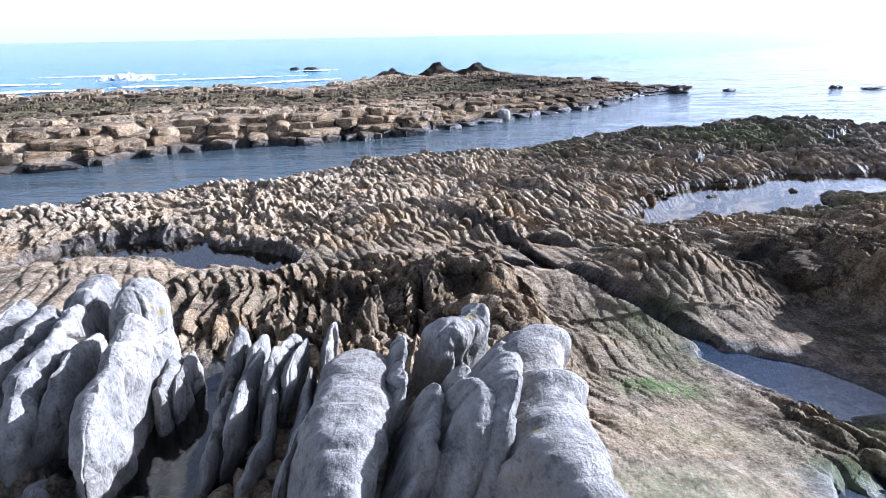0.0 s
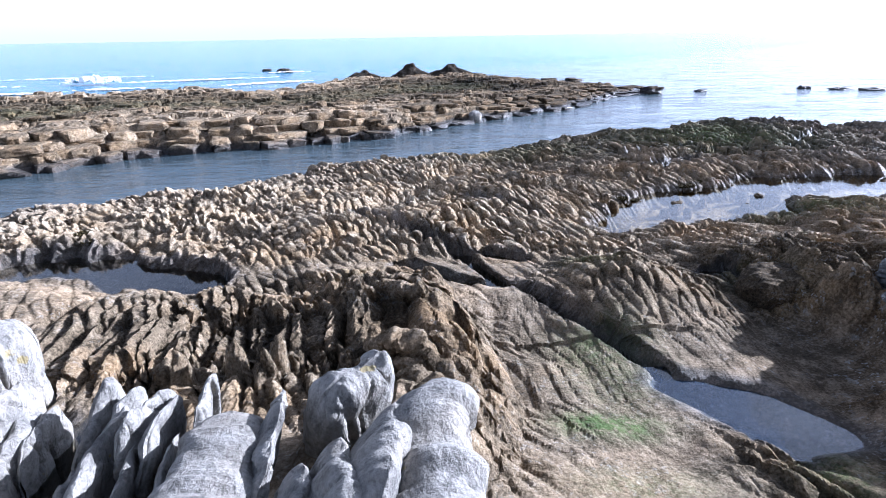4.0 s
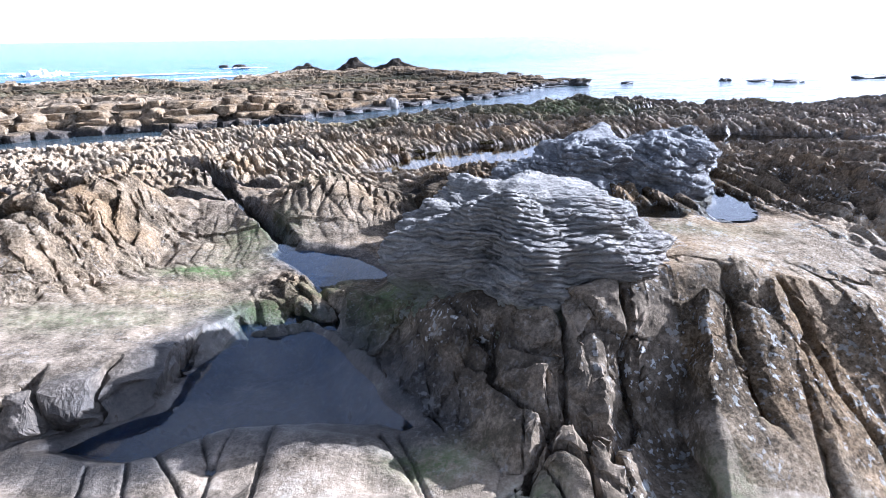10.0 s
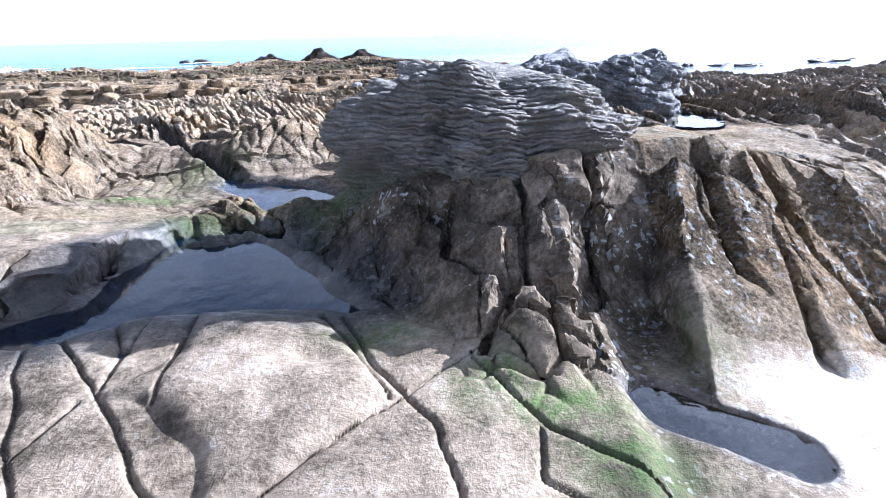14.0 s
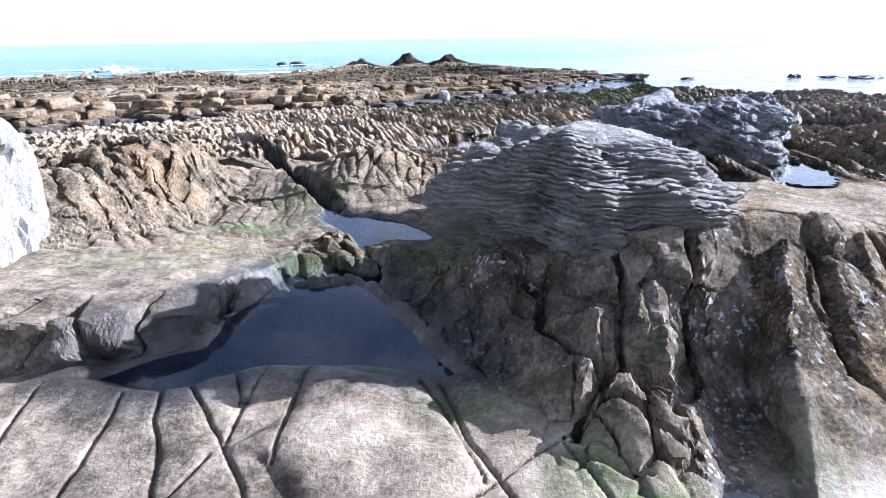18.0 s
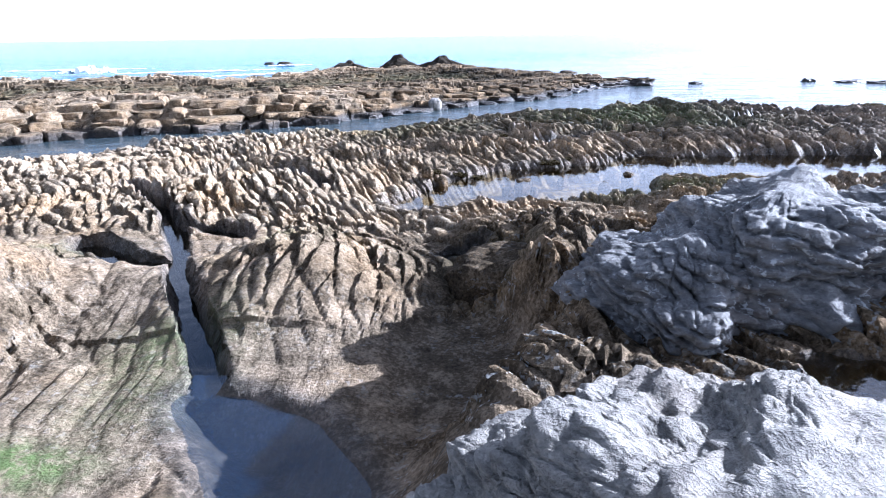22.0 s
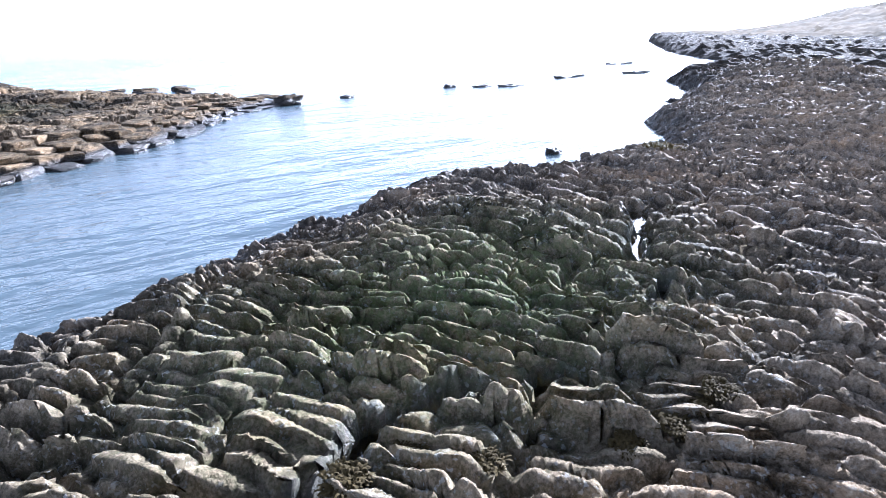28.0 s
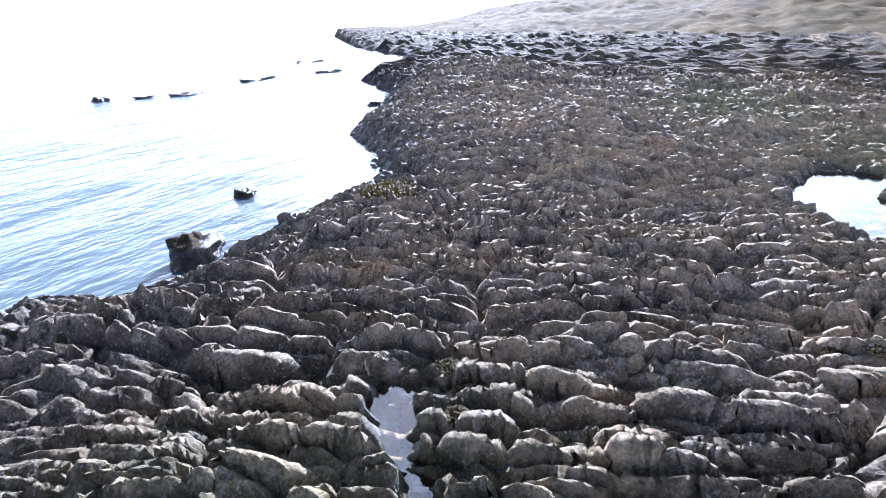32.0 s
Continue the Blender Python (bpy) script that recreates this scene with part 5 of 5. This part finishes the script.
# ---- pale fins ----
def fin(a, b, thick, top, seed, base=1.5, lean=0.0, label="upright pale grey fin of rock with a rounded crest", n=110, sharp=0.7, drop=0.25, group="pale rock fins"):
    """A rounded, water-worn blade of rock from a to b: wavy crest, swelling sides, tapering ends."""
    L = math.hypot(b[0] - a[0], b[1] - a[1])
    t = Vector(((b[0] - a[0]) / L, (b[1] - a[1]) / L))
    rows = 64
    S, W = [q.ravel() for q in np.meshgrid(np.linspace(0, 1, n), np.linspace(-1, 1, rows))]
    s = 0.5 - 0.5 * np.cos(S * np.pi)
    bend = abs(W) ** 1.15
    ang = np.clip(bend / 0.55, 0, 1) * np.pi / 2
    lat = np.sign(W) * np.sin(ang) ** (0.8 + 0.2 * sharp)
    up = np.where(bend < 0.55, 0.78 + 0.22 * np.cos(ang) ** (0.35 + 0.65 * sharp), 0.78 * (1 - bend) / 0.45)
    e = abs(2 * s - 1)
    tip = np.sqrt(np.clip(1 - e ** 3.2, 0, 1))
    crest = top - drop * L * 0.35 * (1 - s) - 0.3 * (top - base) * e ** 5 + 0.12 * fbm(s * L * 2.6 + seed, 0 * s, 3, seed) + 0.05 * fbm(s * L * 8, W, 4, seed + 1)
    z = base + (crest - base) * up
    swell = 0.92 + 0.6 * fbm(s * L * 2.6, z * 1.6 + np.sign(W) * 7, 4, seed + 3) + 0.25 * (1 - up)
    c1, c2, ci, cj, cu, cv = voronoi(s * L * 4.2 + seed, z * 2.2 + 1.1 * s * L + np.sign(W) * 9, seed + 30, 1.0)
    chip = 0.05 * (hash2(ci, cj, seed) - 0.5) + 0.10 * (hash2(ci, cj, seed + 1) - 0.5) * cu - 0.02 * np.exp(-((c2 - c1) / 0.06) ** 2)
    groove = np.exp(-(vnoise(s * L * 2.0 + 0.5 * z, np.sign(W) * 3 + 0 * s, seed + 5) / 0.05) ** 2)
    off = lat * (0.40 * thick * tip * swell + (chip * min(1.0, thick / 0.25) - 0.03 * groove) * tip) + 0.10 * fbm(s * L * 1.1, 0 * s, 3, seed + 7) + lean * (z - top) + 0.025 * fbm(s * L * 7, z * 6, 4, seed + 9)
    along = s * L + 0.04 * fbm(z * 2.5, np.sign(W), 3, seed + 12)
    x, y = a[0] + t.x * along - t.y * off, a[1] + t.y * along + t.x * off
    o = Vector((a[0], a[1], base))
    ob = mesh_object("rock_fin", np.stack([x - o.x, y - o.y, z - o.z], 1), grid_faces(n, rows), PALE, None, {}, False)
    ob.location = o
    return tagged(ob, label, "rock fin", group)


# the large fin with the steep cream side, and its neighbours
fin((0.5, 0.85), (0.44, 2.72), 0.56, 2.82, 401, base=1.4, lean=-0.10, label="broad pale cream rock fin with a smooth steep side", sharp=0.5, drop=0.10)
fin((0.20, 1.45), (0.22, 2.45), 0.26, 2.80, 409, drop=0.1, lean=-0.4)
fin((0.12, 1.5), (0.03, 2.2), 0.26, 2.78, 403, drop=0.1, lean=-0.4)
fin((-0.12, 2.38), (0.26, 2.74), 0.34, 2.76, 402, base=1.9, lean=-0.35, sharp=0.4, drop=0.05, label="squat pale rock with a sloping top among the fins")
fin((-0.06, 1.5), (-0.10, 2.1), 0.24, 2.70, 404, lean=-0.4)
fin((-0.22, 1.9), (-0.25, 2.68), 0.16, 2.66, 405, drop=0.1, lean=-0.4)
fin((-0.46, 1.1), (-0.47, 2.72), 0.50, 2.62, 407, lean=-0.25, sharp=0.12, drop=0.08, label="wide pale grey slab fin with a flat top")
for k, (ax, ay, bx, by, th, tz) in enumerate((
        (-2.66, 2.35, -2.78, 3.2, 0.24, 2.56), (-2.22, 1.95, -2.56, 3.22, 0.24, 2.62), (-2.12, 2.05, -2.26, 2.95, 0.15, 2.52), (-1.72, 1.8, -2.06, 2.95, 0.25, 2.66), (-1.80, 2.2, -1.94, 3.08, 0.22, 2.52),
        (-1.74, 2.42, -1.88, 3.0, 0.15, 2.36), (-1.66, 2.55, -1.75, 3.05, 0.13, 2.31), (-2.52, 3.05, -2.66, 3.65, 0.34, 2.62), (-2.30, 3.0, -2.18, 3.5, 0.36, 2.68), (-1.22, 1.95, -1.5, 2.95, 0.13, 2.3), (-1.12, 2.05, -1.17, 2.88, 0.12, 2.5),
        (-0.98, 1.75, -0.97, 2.6, 0.12, 2.46), (-1.04, 2.35, -0.92, 2.84, 0.14, 2.59), (-0.83, 1.7, -0.75, 2.58, 0.11, 2.5), (-0.76, 1.7, -0.66, 2.3, 0.09, 2.45), (-1.34, 2.55, -1.38, 3.08, 0.13, 2.4), (-0.66, 2.45, -0.71, 2.85, 0.14, 2.55),
        (-0.90, 2.3, -0.86, 2.75, 0.10, 2.5), (-1.22, 2.5, -1.2, 3.0, 0.11, 2.42), (-3.0, 2.5, -3.15, 3.4, 0.26, 2.5), (-3.3, 2.6, -3.5, 3.5, 0.28, 2.48), (-2.35, 1.7, -2.5, 2.1, 0.34, 2.3), (-2.05, 1.6, -2.1, 1.95, 0.3, 2.2), (-1.5, 1.5, -1.55, 1.85, 0.26, 2.1))):
    fin((ax, ay), (bx, by), th, tz, 420 + k, base=1.6, lean=-0.22 if ax > -1.5 else -0.12, drop=0.3)


def knob_rock(ax, ay, bx, by, th, tz, seed):
    """A short upright lump of dark rock, leaning a little."""
    r = random.Random(seed)
    ln = math.hypot(bx - ax, by - ay) * r.uniform(0.4, 0.75)
    turn = math.degrees(math.atan2(by - ay, bx - ax)) + r.uniform(-18, 18)
    tall = r.uniform(0.22, 0.4)
    place = ((ax + bx) / 2 + r.uniform(-0.05, 0.05), (ay + by) / 2 + r.uniform(-0.08, 0.08), tz - 0.16 - tall + r.uniform(-0.06, 0.06))
    tagged(boulder("standing_rock", place, (ln * 0.6, th * r.uniform(0.45, 0.7), tall), turn, "weathered grey upright rock beside the pale fins", ROCK, seed, 46, 0, (0, 0), 0.55, category="rock", square=0.62, tone=r.uniform(0.36, 0.56)), group="standing rocks")


for k, (ax, ay, bx, by, th, tz) in enumerate(((0.12, 3.2, 0.06, 3.8, 0.16, 2.22), (-0.12, 3.25, -0.2, 3.85, 0.17, 2.25), (-0.38, 3.2, -0.44, 3.75, 0.16, 2.25), (-0.62, 3.2, -0.7, 3.8, 0.18, 2.28), (-0.9, 3.25, -1.0, 3.85, 0.17, 2.25),
                                              (-1.2, 3.4, -1.3, 3.95, 0.18, 2.2), (-1.5, 3.55, -1.62, 4.1, 0.18, 2.18), (-1.85, 3.6, -2.0, 4.1, 0.2, 2.2))):
    knob_rock(ax, ay, bx, by, th, tz, 460 + k)
    knob_rock(ax + 0.11, ay + 0.14, bx + 0.1, by + 0.1, th * 0.8, tz - 0.12, 560 + k)


# ---- blocks of the reef ----
def reef_block(place, radii, turn, seed, n=32):
    """A squared, weathered block of the reef's face, as a part of the reef."""
    tone = 0.46 + 0.24 * (((seed * 7919) % 101) / 101 - 0.5) - 0.14 * (place[0] > -3) - 0.12 * (place[0] > 4)
    hewn("block", place, radii, turn, ROCK, seed, n, tone, 10, REEF_ROCK, 0.1, 0.2)


rng = random.Random(77)
front = REEF[3:12]
made = 0
for (ax, ay), (bx, by) in zip(front[:-1], front[1:]):
    L = math.hypot(bx - ax, by - ay)
    ang = math.degrees(math.atan2(by - ay, bx - ax))
    nx, ny = -(by - ay) / L, (bx - ax) / L
    s = 0.0
    while s < L:
        w = rng.uniform(0.45, 1.0)
        high = np.interp(ax, [-16, -4, 4, 12], [1.0, 0.85, 0.6, 0.35])
        for tier in range(4):
            z = (tier + 0.2) * high * 0.30
            q = 0.15 + tier * 0.48 + rng.uniform(-0.18, 0.25)
            if rng.random() < 0.9:
                sx = s + rng.uniform(-0.3, 0.3)
                reef_block((ax + (bx - ax) * sx / L + nx * q, ay + (by - ay) * sx / L + ny * q, z), (w * rng.uniform(0.55, 0.95), rng.uniform(0.4, 0.75), high * rng.uniform(0.20, 0.34)), ang + rng.uniform(-14, 14), 700 + made)
                made += 1
        s += w * 1.05

# loose and standing blocks on the back of the reef
for k in range(150):
    t = rng.random()
    x = -22 + 34 * t
    y = 20 + 24 * t + rng.uniform(2, 12)
    reef_block((x, y, 0.45 - 0.3 * t), (rng.uniform(0.4, 1.3), rng.uniform(0.4, 0.9), rng.uniform(0.15, 0.34)), 40 + rng.uniform(-20, 20), 1200 + k, 20)


# ---- surf ----
REEF_TURN = Matrix.Translation((3.7, -1.3, 0)) @ Matrix.Rotation(radians(-1.3), 4, "Z") @ Matrix.Diagonal((1.03, 1.03, 1.03, 1)) @ Matrix.Translation((-3.7, 1.3, 0))
for ob in list(scene.collection.objects):
    if ob.parent is None and (ob.name.startswith(("outer_reef", "reef_peak", "light_block")) or ob.name.startswith("sea_rock") and ob.location.y > 26):
        ob.matrix_basis = REEF_TURN @ ob.matrix_basis

def foam_patch(cx, cy, length, width, turn, height, seed, label):
    """A low ragged bank of foam lying on the sea."""
    xs, ys = np.linspace(-1, 1, 70), np.linspace(-1, 1, 26)
    u, v = [q.ravel() for q in np.meshgrid(xs, ys)]
    edge = 1 - np.sqrt(u * u + (v * (1 + 0.4 * fbm(u * 4, v, 2, seed))) ** 2) + 0.9 * fbm(u * length * 0.9, v * width * 1.3, 4, seed)
    z = np.clip(edge, 0, 1) ** 0.6 * height * (1 + 0.7 * fbm(u * length * 2, v * width * 2, 3, seed + 1)) + 0.05
    c, s = math.cos(radians(turn)), math.sin(radians(turn))
    x, y = u * length / 2, v * width / 2
    faces = grid_faces(len(xs), len(ys))
    faces = faces[(edge[faces] > 0.05).all(1)]
    used, inv = np.unique(faces, return_inverse=True)
    verts = np.stack([cx + x * c - y * s, cy + x * s + y * c, z], 1)[used]
    verts = verts @ np.array(REEF_TURN.to_3x3()).T + np.array(REEF_TURN.translation)
    return tagged(mesh_object("surf", verts, inv.reshape(-1, 4), FOAM), label, "surf", "surf beyond the reef")


foam_patch(-35.5, 58.0, 5.5, 2.2, 12, 0.75, 901, "white breaking wave crest on blue sea")
for k, (cx, cy, ln, wd, tn) in enumerate(((-30, 51.5, 6, 1.8, 15), (-23, 47, 11, 2.2, 30), (-38, 47, 12, 2.4, 20), (-26, 62, 16, 1.3, 20), (-17, 56, 9, 1.6, 35), (-48, 55, 14, 1.6, 10),
                                       (-13, 43, 6, 1.6, 50), (-30, 40, 10, 2.0, 10), (-52, 42, 16, 2.4, 15), (-20, 74, 7, 1.0, 20), (-44, 68, 18, 1.2, 12), (-10, 51, 4, 1.2, 40))):
    foam_patch(cx, cy, ln, wd, tn, 0.12, 910 + k, "streak of white sea foam behind the reef")


# ---- seaweed ----
def wrack(place, radius, count, seed, material, label, tall=0.05):
    """A clump of branching wrack: many short forked blades."""
    r = random.Random(seed)
    verts, faces = [], []
    for k in range(count):
        a, q = r.uniform(0, 6.283), radius * math.sqrt(r.random())
        px, py = math.cos(a) * q, math.sin(a) * q
        h = r.uniform(0, 6.283)
        ln, w, up = r.uniform(0.03, 0.065), r.uniform(0.004, 0.008), r.uniform(0.2, 1.0) * tall
        for fork in (-0.35, 0.35):
            dx, dy = math.cos(h + fork), math.sin(h + fork)
            b = len(verts)
            for s, e in ((0, 0.0), (0.35, 0.75), (0.7, 1.0), (1.0, 0.8)):
                x, y, z = px + dx * ln * s, py + dy * ln * s, up * e + 0.02 * (1 - q / radius)
                ww = w * (1.3 - 0.8 * abs(s - 0.5))
                verts += [(x - dy * ww, y + dx * ww, z), (x + dy * ww, y - dx * ww, z + 0.004)]
            faces += [(b + 2 * i, b + 2 * i + 1, b + 2 * i + 3, b + 2 * i + 2) for i in range(3)]
    ob = mesh_object("wrack_clump", verts, faces, material)
    ob.location = place
    return tagged(ob, label, "seaweed", "wrack clumps", "stuff")


def ground_at(px, py):
    return float(terrain(np.array([px]), np.array([py]))["z"][0])


rng = random.Random(5)
weed_spots = [(4.9, 9.6), (5.3, 9.7), (5.5, 9.55), (3.5, 8.9), (3.8, 9.2), (6.1, 9.3), (6.4, 9.0), (6.0, 8.8), (6.9, 9.4), (4.6, 11.6), (5.6, 12.6), (6.2, 12.5),
              (5.9, 11.4), (10.95, 14.3), (11.3, 14.45), (11.6, 15.0), (7.2, 12.0), (7.6, 11.9), (12.6, 11.6), (12.9, 11.3), (13.3, 11.6), (12.3, 11.2), (-3.2, 5.8), (-2.6, 6.0), (-4.4, 6.9)]
for k, (px, py) in enumerate(weed_spots):
    for extra in range(2):
        qx, qy = to_world(px + rng.uniform(-0.2, 0.2), py + rng.uniform(-0.2, 0.2))
        gz = ground_at(qx, qy)
        if gz < 1.3:
            continue
        wrack((qx, qy, gz), rng.uniform(0.05, 0.11), 110, 2000 + 3 * k + extra, WEED, "dark olive bladder wrack clump draped over rock")
for k in range(6):
    px, py = to_world(15.85 + rng.uniform(-0.8, 0.8), 17.5 + rng.uniform(-0.4, 0.4))
    wrack((px, py, max(ground_at(px, py), 0.2)), 0.3, 140, 2300 + k, WEED_GOLD, "golden brown seaweed on rock at the water's edge", 0.14)


# ---- stones standing in the pools ----
for k, (px, py, r) in enumerate(((4.35, 8.75, 0.07), (4.55, 8.85, 0.09), (4.7, 8.7, 0.06), (3.4, 8.6, 0.07), (3.2, 8.5, 0.06), (6.0, 9.45, 0.08), (6.25, 9.5, 0.06), (6.15, 9.2, 0.1), (6.5, 9.35, 0.09), (5.7, 8.7, 0.08), (7.1, 9.6, 0.08), (5.2, 9.25, 0.07), (8.0, 10.1, 0.06), (1.55, 6.62, 0.06))):
    px, py = to_world(px, py)
    tagged(boulder("pool_stone", (px, py, ground_at(px, py) + r * 1.2), (r * 1.4, r, r * 1.5), 37 * k, "small dark stone standing in a tide pool", ROCK, 2500 + k, 22, 0, (0, 0), 0.35, category="stone"), group="pool stones")
